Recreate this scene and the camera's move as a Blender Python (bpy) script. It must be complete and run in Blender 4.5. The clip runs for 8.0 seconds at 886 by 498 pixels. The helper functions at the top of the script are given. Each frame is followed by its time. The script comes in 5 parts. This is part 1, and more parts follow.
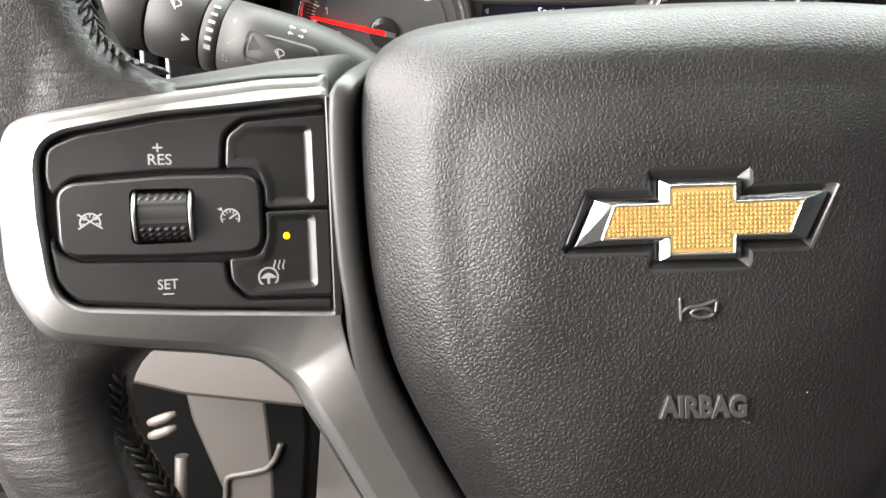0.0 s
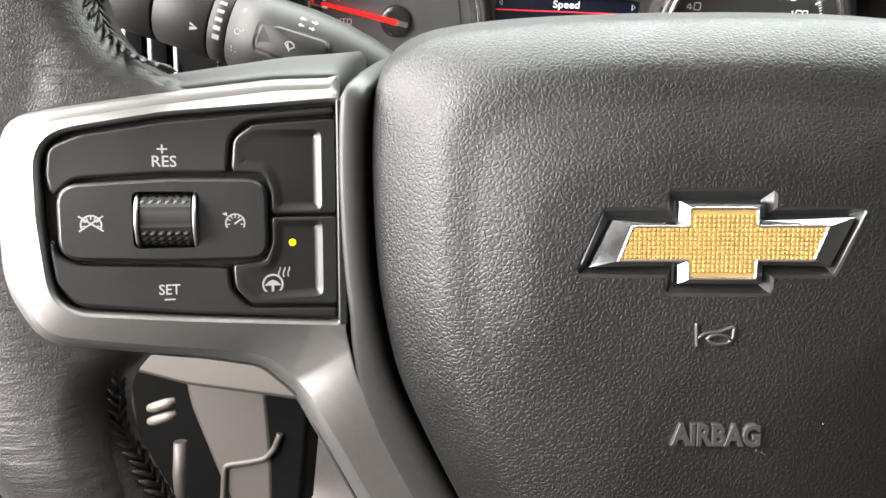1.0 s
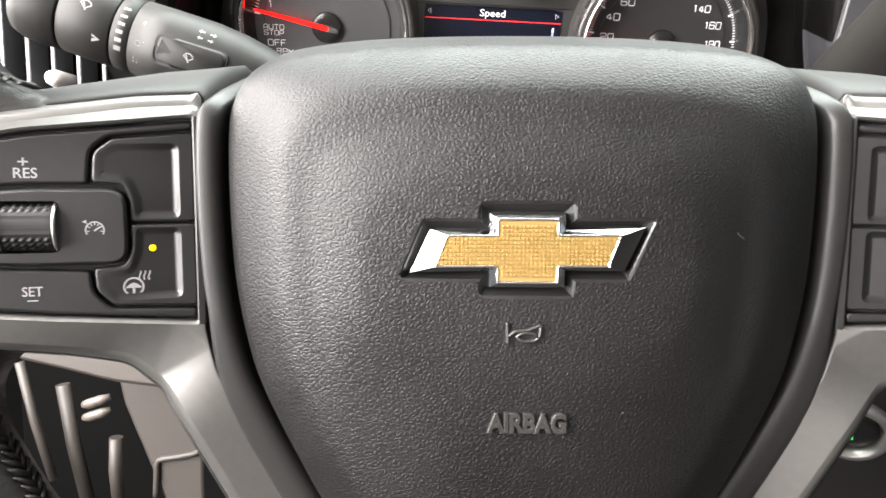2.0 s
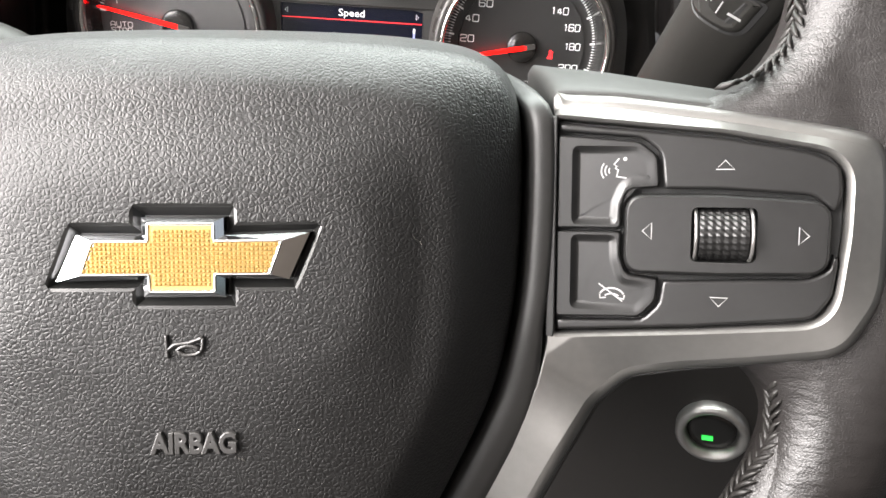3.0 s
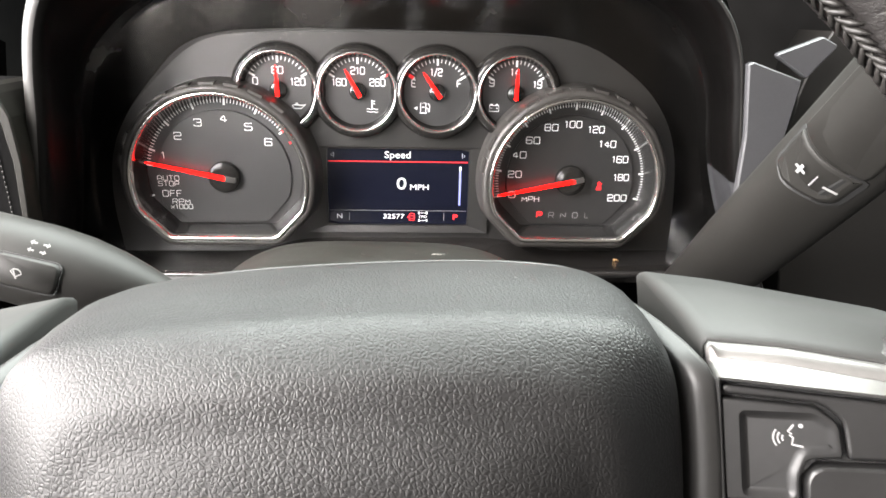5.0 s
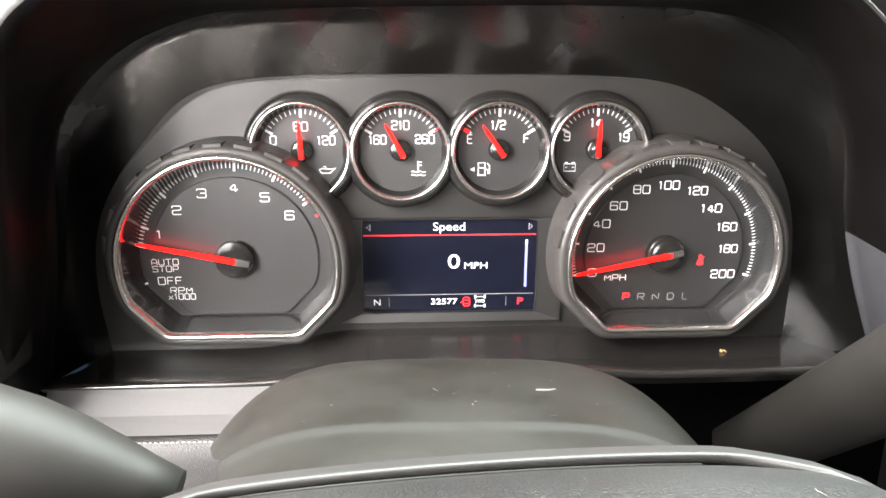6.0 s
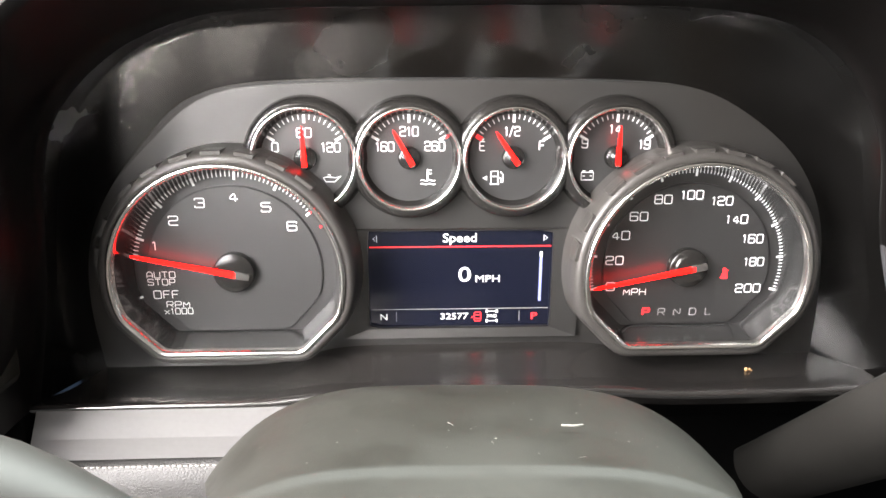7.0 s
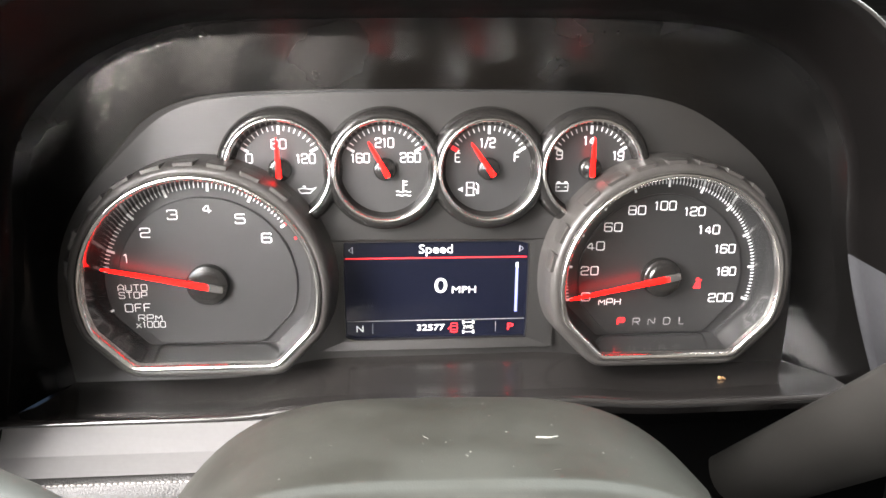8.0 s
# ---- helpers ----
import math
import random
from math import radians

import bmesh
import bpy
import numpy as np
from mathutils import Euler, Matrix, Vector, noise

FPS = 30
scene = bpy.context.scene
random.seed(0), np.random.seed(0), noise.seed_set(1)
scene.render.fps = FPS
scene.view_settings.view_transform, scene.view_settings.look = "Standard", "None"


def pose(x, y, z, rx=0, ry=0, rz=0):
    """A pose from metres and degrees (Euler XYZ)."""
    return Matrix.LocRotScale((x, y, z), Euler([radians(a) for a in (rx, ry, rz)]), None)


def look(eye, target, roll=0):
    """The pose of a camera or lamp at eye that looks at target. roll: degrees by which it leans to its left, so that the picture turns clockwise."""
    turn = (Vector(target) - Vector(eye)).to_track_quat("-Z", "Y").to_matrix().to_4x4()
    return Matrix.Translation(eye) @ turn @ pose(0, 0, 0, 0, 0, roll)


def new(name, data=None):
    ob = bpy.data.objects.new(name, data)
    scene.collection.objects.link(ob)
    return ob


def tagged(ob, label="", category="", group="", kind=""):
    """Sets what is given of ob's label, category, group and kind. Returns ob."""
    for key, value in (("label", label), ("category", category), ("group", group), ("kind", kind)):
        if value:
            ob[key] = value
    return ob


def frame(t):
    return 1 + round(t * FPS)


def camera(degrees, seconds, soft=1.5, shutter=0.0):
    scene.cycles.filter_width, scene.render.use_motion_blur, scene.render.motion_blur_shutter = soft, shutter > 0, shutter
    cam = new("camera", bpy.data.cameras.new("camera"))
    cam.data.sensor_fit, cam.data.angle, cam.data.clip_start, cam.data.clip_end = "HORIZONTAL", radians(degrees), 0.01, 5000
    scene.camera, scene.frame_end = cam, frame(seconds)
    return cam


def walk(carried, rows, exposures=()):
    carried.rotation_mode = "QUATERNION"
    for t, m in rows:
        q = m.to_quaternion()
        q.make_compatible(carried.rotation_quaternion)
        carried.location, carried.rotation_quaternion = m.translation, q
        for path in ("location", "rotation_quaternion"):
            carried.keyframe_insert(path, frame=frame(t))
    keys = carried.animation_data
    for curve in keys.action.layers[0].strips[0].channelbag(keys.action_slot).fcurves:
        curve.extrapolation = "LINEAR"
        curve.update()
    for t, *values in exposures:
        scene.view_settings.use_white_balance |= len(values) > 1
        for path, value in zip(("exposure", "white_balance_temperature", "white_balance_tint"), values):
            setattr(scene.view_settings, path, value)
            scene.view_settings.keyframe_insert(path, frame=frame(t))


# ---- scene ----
# All lengths of the wheel, the cluster and the dash are given in millimetres and scaled by MM.
MM = 0.001
cam = camera(67.02, 8.0, shutter=0.08)
# The wheel's own upright frame: hub badge at the origin, x right, y away from the driver, z up the wheel.
TRUCK = pose(0, 0, 0.65, -25, 0, 0) @ pose(0, 0, 0, 0, -2.6, 0)
ROWS = [
    # seconds, x, y, z, yaw, pitch, roll
    (0.0, -0.0501, -0.1484, 0.0058, 2.44, -4.10, -1.83),
    (0.2, -0.0542, -0.1450, 0.0147, 2.26, -4.25, -1.20),
    (0.3, -0.0527, -0.1422, 0.0141, 2.55, -4.57, -1.08),
    (0.5, -0.0523, -0.1406, 0.0117, 2.80, -4.81, -0.74),
    (1.0, -0.0519, -0.1433, 0.0122, 2.72, -5.45, -0.02),
    (1.5, -0.0526, -0.1431, 0.0115, 1.83, -5.63, 0.22),
    (1.8, -0.0416, -0.1491, 0.0138, 1.32, -5.78, 0.37),
    (2.0, -0.0169, -0.1563, 0.0159, 1.05, -5.71, 0.28),
    (2.2, 0.0072, -0.1569, 0.0181, 0.29, -5.51, 0.39),
    (3.3, 0.0535, -0.1443, 0.0153, -2.75, -5.27, -0.07),
    (3.5, 0.0538, -0.1440, 0.0156, -2.96, -5.15, -0.19),
    (4.0, 0.0526, -0.1441, 0.0154, -3.20, -4.15, -0.63),
    (4.5, 0.0498, -0.1465, 0.0200, -3.00, -2.29, -1.45),
    (4.7, 0.0386, -0.1439, 0.0366, -2.60, -1.51, -2.05),
    (5.0, 0.0187, -0.1304, 0.0634, -2.09, 0.42, -2.43),
    (5.2, 0.0084, -0.1148, 0.0752, -1.94, 0.94, -2.82),
    (6.3, -0.0087, -0.0267, 0.0968, -1.66, 4.60, -3.64),
    (6.5, -0.0098, -0.0246, 0.1008, -1.58, 4.21, -3.61),
    (7.0, -0.0100, -0.0249, 0.1000, -1.48, 4.23, -3.44),
    (7.5, -0.0098, -0.0249, 0.1004, -1.92, 4.40, -3.58),
    (8.0, -0.0087, -0.0248, 0.1008, -3.37, 4.92, -3.83),
]
EXPOSURE = [(0, -0.05), (4.3, -0.05), (5.0, 0.1), (6.5, 0.66), (8, 0.66)]
walk(cam, [(t, TRUCK @ pose(x, y, z, 90 + pitch, 0, yaw) @ pose(0, 0, 0, 0, 0, roll)) for t, x, y, z, yaw, pitch, roll in ROWS], EXPOSURE)

# ---- light ----
world = bpy.data.worlds.new("overcast_sky")
scene.world = world
world.use_nodes = True
sky = world.node_tree.nodes.new("ShaderNodeTexSky")
sky.sky_type, sky.sun_disc = "NISHITA", False
sky.sun_elevation, sky.sun_rotation = radians(58), radians(-105)
world.node_tree.links.new(sky.outputs[0], world.node_tree.nodes["Background"].inputs[0])
world.node_tree.nodes["Background"].inputs[1].default_value = 0.055
sun_data = bpy.data.lights.new("sun", "SUN")
sun_data.energy, sun_data.angle, sun_data.color = 1.2, radians(14), (1.0, 0.95, 0.88)
sun = new("sun", sun_data)
sun.matrix_world = look((-2.2, -0.6, 4.2), (0, 0, 0.6))


def window_light(name, eye, target, w, h, power, color=(1, 1, 1)):
    """The sky's light in the opening of a window."""
    data = bpy.data.lights.new(name, "AREA")
    data.shape, data.size, data.size_y, data.energy, data.color = "RECTANGLE", w, h, power, color
    lamp = new(name, data)
    lamp.matrix_world = look(eye, target)
    return lamp


window_light("windscreen_daylight", (0.30, 0.38, 1.16), (0.30, -0.04, 0.56), 1.35, 0.40, 48.0, (0.93, 1.0, 0.955))
# the driver's door stands open: daylight from floor to roof on the left
window_light("open_door_daylight", (-0.52, -0.09, 0.93), (0.0, -0.09, 0.68), 0.84, 0.60, 72.0, (1.0, 0.95, 0.925))
window_light("rear_door_window_daylight", (-0.52, -1.12, 0.98), (0.0, -0.5, 0.75), 0.8, 0.50, 8.5, (1.0, 0.95, 0.93))
window_light("passenger_window_daylight", (1.25, -0.14, 1.0), (0.0, -0.1, 0.75), 1.05, 0.40, 0.6, (1.0, 0.98, 0.96))


# ---- materials ----
def mat(name, base, rough=0.5, metal=0.0, vary=0.12, bump=0.0, bump_scale=900.0, emit=0.0, coat=0.0, spec=0.5, kind="noise"):
    """A surface: base colour with mottling at two scales, uneven roughness, and a relief of cells or noise."""
    m = bpy.data.materials.new(name)
    m.use_nodes = True
    nt = m.node_tree
    b = nt.nodes["Principled BSDF"]
    link, node = nt.links.new, nt.nodes.new
    b.inputs["Metallic"].default_value = metal
    b.inputs["Specular IOR Level"].default_value = spec
    b.inputs["Coat Weight"].default_value = coat
    b.inputs["Coat Roughness"].default_value = 0.08
    coord = node("ShaderNodeTexCoord")
    big, small = node("ShaderNodeTexNoise"), node("ShaderNodeTexNoise")
    big.inputs["Scale"].default_value, small.inputs["Scale"].default_value = 22.0, 420.0
    big.inputs["Detail"].default_value = 4.0
    for n in (big, small):
        link(coord.outputs["Object"], n.inputs["Vector"])
    add = node("ShaderNodeMath")
    add.operation = "ADD"
    link(big.outputs["Fac"], add.inputs[0])
    link(small.outputs["Fac"], add.inputs[1])
    tone = node("ShaderNodeMapRange")
    tone.inputs["From Min"].default_value, tone.inputs["From Max"].default_value = 0.6, 1.4
    tone.inputs["To Min"].default_value, tone.inputs["To Max"].default_value = 1 - vary, 1 + vary
    link(add.outputs[0], tone.inputs["Value"])
    mul = node("ShaderNodeVectorMath")
    mul.operation = "SCALE"
    mul.inputs[0].default_value = base
    link(tone.outputs[0], mul.inputs["Scale"])
    link(mul.outputs[0], b.inputs["Base Color"])
    r = node("ShaderNodeMapRange")
    r.inputs["From Min"].default_value, r.inputs["From Max"].default_value = 0.3, 0.7
    r.inputs["To Min"].default_value, r.inputs["To Max"].default_value = max(0.02, rough * (1 - 0.8 * vary)), min(1.0, rough * (1 + 0.8 * vary))
    link(big.outputs["Fac"], r.inputs["Value"])
    link(r.outputs[0], b.inputs["Roughness"])
    if bump:
        if kind in ("cells", "leather"):
            warp = node("ShaderNodeTexNoise")
            warp.inputs["Scale"].default_value = bump_scale * 0.8
            warp.inputs["Detail"].default_value = 3.0
            link(coord.outputs["Object"], warp.inputs["Vector"])
            push = node("ShaderNodeMix")
            push.data_type = "VECTOR"
            push.inputs[0].default_value = 0.5 / bump_scale
            link(coord.outputs["Object"], push.inputs[4])
            link(warp.outputs["Color"], push.inputs[5])
            tex = node("ShaderNodeTexVoronoi")
            tex.feature = "DISTANCE_TO_EDGE"
            tex.inputs["Scale"].default_value = bump_scale
            link(push.outputs[1], tex.inputs["Vector"])
            ramp = node("ShaderNodeMapRange")
            ramp.interpolation_type = "SMOOTHSTEP"
            ramp.inputs["From Max"].default_value = 0.26
            link(tex.outputs["Distance"], ramp.inputs["Value"])
            height = ramp.outputs[0]
            if kind == "leather":
                # creases drawn across the wrap, broken up along their length
                squeeze = node("ShaderNodeMapping")
                squeeze.inputs["Scale"].default_value = (90.0, 520.0, 300.0)
                link(coord.outputs["Object"], squeeze.inputs["Vector"])
                crease = node("ShaderNodeTexNoise")
                crease.inputs["Scale"].default_value = 1.0
                crease.inputs["Detail"].default_value = 3.0
                link(squeeze.outputs[0], crease.inputs["Vector"])
                fold = node("ShaderNodeMapRange")
                fold.inputs["From Min"].default_value, fold.inputs["From Max"].default_value = 0.38, 0.62
                fold.inputs["To Max"].default_value = 2.4
                link(crease.outputs["Fac"], fold.inputs["Value"])
                mixed = node("ShaderNodeMath")
                mixed.operation = "ADD"
                link(height, mixed.inputs[0])
                link(fold.outputs[0], mixed.inputs[1])
                height = mixed.outputs[0]
        else:
            tex = node("ShaderNodeTexNoise")
            tex.inputs["Scale"].default_value = bump_scale
            tex.inputs["Detail"].default_value = 6.0
            link(coord.outputs["Object"], tex.inputs["Vector"])
            height = tex.outputs["Fac"]
        bp = node("ShaderNodeBump")
        bp.inputs["Strength"].default_value = bump
        bp.inputs["Distance"].default_value = 0.00025 if kind != "noise" else 0.0001
        link(height, bp.inputs["Height"])
        link(bp.outputs[0], b.inputs["Normal"])
    if emit:
        b.inputs["Emission Color"].default_value = (*base, 1)
        b.inputs["Emission Strength"].default_value = emit
    return m


VINYL = mat("grained_black_vinyl", (0.0023, 0.0021, 0.0020), 0.51, bump=0.34, bump_scale=900, kind="cells", vary=0.16, spec=0.46)
LEATHER = mat("black_leather", (0.0125, 0.0112, 0.0108), 0.42, bump=0.24, bump_scale=1400, kind="leather", vary=0.3, spec=0.45)
SATIN = mat("satin_grey_paint", (0.185, 0.181, 0.174), 0.40, metal=0.75, vary=0.08, bump=0.02, bump_scale=3000)
SOFT = mat("soft_touch_spoke_plastic", (0.020, 0.020, 0.019), 0.56, spec=0.32, vary=0.1, bump=0.04, bump_scale=2500)
# lettering and horn outline: lighter and glossier than the grained vinyl
RAISED = mat("lighter_raised_vinyl", (0.022, 0.021, 0.020), 0.32, spec=0.7, vary=0.25, bump=0.2, bump_scale=900)
SMOOTH = mat("smooth_black_moulding", (0.012, 0.012, 0.0115), 0.34, vary=0.1)
LIP = mat("satin_dark_lip", (0.018, 0.0175, 0.017), 0.44, spec=0.36, vary=0.1, bump=0.02, bump_scale=2500)
BUTTON = mat("black_button_plastic", (0.0088, 0.0086, 0.0085), 0.40, vary=0.25, bump=0.03, bump_scale=2500)
GAP = mat("black_gap", (0.006, 0.006, 0.006), 0.7)
CHROME = mat("chrome", (0.62, 0.63, 0.65), 0.09, metal=1.0, vary=0.03)
GOLD = mat("gold_foil", (0.40, 0.275, 0.10), 0.42, metal=0.6, vary=0.06)
STALKPRINT = mat("grey_print", (0.15, 0.15, 0.145), 0.5, vary=0.05)
PRINT = mat("white_print", (0.24, 0.24, 0.24), 0.5, vary=0.03)
DIALPRINT = mat("backlit_white_print", (0.78, 0.80, 0.79), 0.5, vary=0.02, emit=0.2)
NEEDLE = mat("lit_red_needle", (0.95, 0.003, 0.002), 0.6, vary=0.02, emit=6.5, spec=0.1)
REDPRINT = mat("lit_red_print", (0.95, 0.025, 0.03), 0.5, vary=0.02, emit=0.8)
AMBER = mat("amber_led", (1.0, 0.72, 0.0), 0.4, vary=0.02, emit=1.1)
GREEN = mat("green_led", (0.05, 0.95, 0.12), 0.4, vary=0.02, emit=1.0)
SCREEN = mat("dark_display", (0.0045, 0.0052, 0.0105), 0.14, vary=0.05, emit=0.5, spec=0.35)
SCREENBLUE = mat("display_scrollbar", (0.20, 0.22, 0.50), 0.3, vary=0.02, emit=0.6)
DIAL = mat("matt_black_dial", (0.0155, 0.0155, 0.0158), 0.40, spec=0.9, vary=0.06, bump=0.05, bump_scale=2500)
DASH = mat("soft_black_dash", (0.012, 0.011, 0.010), 0.55, vary=0.15, bump=0.10, bump_scale=1800)
GLOSSDASH = mat("satin_black_trim", (0.011, 0.0105, 0.010), 0.22, vary=0.15, bump=0.02, bump_scale=1500)
WALLGLOSS = mat("polished_black_wall", (0.02, 0.02, 0.02), 0.16, spec=1.0, coat=0.6, vary=0.05)
PANEL = mat("dark_grey_gauge_panel", (0.0125, 0.012, 0.0115), 0.35, spec=1.0, vary=0.08, bump=0.05, bump_scale=2500)
SILVER = mat("satin_silver_trim", (0.112, 0.110, 0.110), 0.32, vary=0.05, bump=0.02, bump_scale=2500)
GREIGE = mat("warm_grey_plastic", (0.031, 0.026, 0.022), 0.55, vary=0.08, bump=0.08, bump_scale=1600)
LOWDASH = mat("dark_warm_plastic", (0.013, 0.0115, 0.0105), 0.55, vary=0.12, bump=0.08, bump_scale=1600)
PALETRIM = mat("pale_warm_plastic", (0.46, 0.42, 0.40), 0.5, vary=0.06)
STITCH = mat("dark_thread", (0.014, 0.013, 0.012), 0.5, spec=0.35, vary=0.25, bump=0.3, bump_scale=2500)
SHROUD = mat("dusty_column_plastic", (0.0064, 0.0059, 0.0044), 0.56, spec=0.22, vary=0.3, bump=0.3, bump_scale=1600)
STALK = mat("dark_grey_stalk_plastic", (0.0115, 0.011, 0.010), 0.54, spec=0.24, vary=0.12, bump=0.08, bump_scale=2200)
STALKLINE = mat("grey_moulding_line", (0.10, 0.10, 0.10), 0.5, vary=0.05)
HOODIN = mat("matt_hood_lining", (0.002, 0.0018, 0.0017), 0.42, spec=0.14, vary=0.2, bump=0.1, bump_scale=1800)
PAD = mat("grained_lower_pad", (0.016, 0.0155, 0.015), 0.48, bump=0.35, bump_scale=620, kind="cells", vary=0.15)
SIDETRIM = mat("dark_silver_trim", (0.062, 0.062, 0.066), 0.42, metal=0.2, vary=0.06)
POCKET = mat("worn_warm_edge", (0.075, 0.064, 0.055), 0.5, vary=0.1)
COWL = mat("dark_grey_cowl", (0.034, 0.032, 0.030), 0.42, vary=0.12, bump=0.06, bump_scale=2200)
RING = mat("satin_chrome_ring", (0.74, 0.72, 0.69), 0.22, metal=1.0, vary=0.04)
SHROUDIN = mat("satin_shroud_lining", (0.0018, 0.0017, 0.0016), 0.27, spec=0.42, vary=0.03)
SATINRING = mat("satin_steel_ring", (0.42, 0.41, 0.40), 0.36, metal=0.9, vary=0.08)
# lighter copy of the hood lining, with the door's light put into the grey
CHEEK = mat("lit_grey_cheek", (0.028, 0.0285, 0.031), 0.42, spec=0.5, vary=0.25, bump=0.02, bump_scale=1500)
SHELF = mat("satin_black_shelf", (0.014, 0.013, 0.0125), 0.2, spec=0.9, vary=0.08, bump=0.01, bump_scale=1500)
LINT = mat("pale_lint", (0.10, 0.095, 0.085), 0.9, vary=0.2)
CAPGREY = mat("grey_cap_ridge", (0.05, 0.048, 0.046), 0.35, vary=0.05)
# near-black that puts the shade of recesses and gaps into the colour
SHADEBLACK = mat("painted_shade_black", (0.002, 0.002, 0.002), 0.9, spec=0.05)
CRUMB = mat("baked_crumb", (0.42, 0.24, 0.10), 0.8, vary=0.3, bump=0.4, bump_scale=2000)
HEADLINER = mat("grey_headliner", (0.18, 0.17, 0.16), 0.9, vary=0.06, bump=0.3, bump_scale=900)
REARWALL = mat("warm_brown_trim", (0.15, 0.12, 0.10), 0.8, vary=0.15, bump=0.2, bump_scale=600)
CONCRETE = mat("pale_concrete", (0.36, 0.35, 0.33), 0.9, vary=0.15, bump=0.3, bump_scale=300)
CARPET = mat("dark_carpet", (0.03, 0.03, 0.03), 0.95, vary=0.25, bump=0.6, bump_scale=1200)


# thin clear plastic: almost all light passes, a faint soft gloss comes back
CLEAR = bpy.data.materials.new("clear_plastic_cover")
CLEAR.use_nodes = True
tree = CLEAR.node_tree
tree.nodes.remove(tree.nodes["Principled BSDF"])
passing, gloss, both = tree.nodes.new("ShaderNodeBsdfTransparent"), tree.nodes.new("ShaderNodeBsdfGlossy"), tree.nodes.new("ShaderNodeMixShader")
gloss.inputs["Color"].default_value = (0.6, 0.57, 0.54, 1)
gloss.inputs["Roughness"].default_value = 0.16
both.inputs["Fac"].default_value = 0.018
tree.links.new(passing.outputs[0], both.inputs[1])
tree.links.new(gloss.outputs[0], both.inputs[2])
tree.links.new(both.outputs[0], tree.nodes["Material Output"].inputs["Surface"])


# ---- mesh helpers ----
def rounded(pts, radii, seg=6):
    """A closed outline with its corners rounded; radii one number or one a corner."""
    out, n = [], len(pts)
    for i, p in enumerate(pts):
        r = radii if isinstance(radii, (int, float)) else radii[i]
        p, a, b = Vector(p), Vector(pts[i - 1]), Vector(pts[(i + 1) % n])
        da, db = a - p, b - p
        k = min(r / max(1e-6, math.tan(da.angle(db) / 2)), 0.48 * da.length, 0.48 * db.length) if da.angle(db) < 3.1 else 0
        if k < 0.01:
            out.append(tuple(p))
            continue
        s, e = p + da.normalized() * k, p + db.normalized() * k
        for j in range(seg + 1):
            t = j / seg
            out.append(tuple((1 - t) ** 2 * s + 2 * t * (1 - t) * p + t * t * e))
    return out


def resample(pts, n, closed=True):
    pts = [Vector(p) for p in pts] + ([Vector(pts[0])] if closed else [])
    acc = [0.0]
    for a, b in zip(pts, pts[1:]):
        acc.append(acc[-1] + (b - a).length)
    out, j = [], 0
    for i in range(n):
        s = acc[-1] * i / (n if closed else n - 1)
        while j < len(acc) - 2 and acc[j + 1] < s:
            j += 1
        t = (s - acc[j]) / max(1e-9, acc[j + 1] - acc[j])
        out.append(tuple(pts[j].lerp(pts[j + 1], min(1, t))))
    return out


def smooth_loop(pts, n, rounds=2):
    """A closed curve through rough points, by corner cutting, in even steps."""
    for _ in range(rounds):
        cut = []
        for a, b in zip(pts, pts[1:] + pts[:1]):
            a, b = Vector(a), Vector(b)
            cut += [tuple(a.lerp(b, 0.25)), tuple(a.lerp(b, 0.75))]
        pts = cut
    return resample(pts, n)


def area2(loop):
    return sum(a[0] * b[1] - b[0] * a[1] for a, b in zip(loop, loop[1:] + loop[:1]))


def offset(loop, d):
    """The outline moved outwards by d."""
    if not d:
        return list(loop)
    s = 1 if area2(loop) > 0 else -1
    out, n = [], len(loop)
    for i, p in enumerate(loop):
        t = Vector(loop[(i + 1) % n]) - Vector(loop[i - 1])
        t = t.normalized() if t.length > 1e-9 else Vector((1, 0))
        out.append((p[0] + s * t.y * d, p[1] - s * t.x * d))
    return out


def flat(x, y, h):
    return Vector((x, y, h)) * MM


def ring(bm, loop, h, f=flat):
    return [bm.verts.new(f(p[0], p[1], h(p) if callable(h) else h)) for p in loop]


def bridge(bm, a, b, closed=True):
    n = len(a)
    for i in range(n if closed else n - 1):
        j = (i + 1) % n
        bm.faces.new((a[i], a[j], b[j], b[i]))


def done(bm, smooth=True, most=6):
    bmesh.ops.remove_doubles(bm, verts=bm.verts, dist=1e-7)
    bmesh.ops.recalc_face_normals(bm, faces=bm.faces)
    for face in bm.faces:
        face.smooth = smooth and len(face.verts) <= most
    return bm


def plate(loop, levels, f=flat, back=True, bm=None):
    """A solid from one outline: levels of (outward offset, height), from the back to the front, closed at both ends."""
    bm = bm or bmesh.new()
    rings = [ring(bm, offset(loop, d), h, f) for d, h in levels]
    for a, b in zip(rings, rings[1:]):
        bridge(bm, a, b)
    if back:
        bm.faces.new(rings[0])
    bm.faces.new(rings[-1])
    return bm


def framed(outer, hole, front, out_levels, in_levels, f=flat, bm=None):
    """A face at height front between an outline and a hole in it; the edges then run back over levels of (offset, height)."""
    bm = bm or bmesh.new()
    a, b = ring(bm, offset(outer, -0.003), front, f), ring(bm, offset(hole, 0.003), front, f)
    edges = [bm.edges.new((v[i], v[(i + 1) % len(v)])) for v in (a, b) for i in range(len(v))]
    bmesh.ops.triangle_fill(bm, use_beauty=True, edges=edges)
    for loop, levels in ((outer, out_levels), (hole, in_levels)):
        last = ring(bm, loop, front, f)
        for d, h in levels:
            nxt = ring(bm, offset(loop, d), h, f)
            bridge(bm, last, nxt)
            last = nxt
    return bm


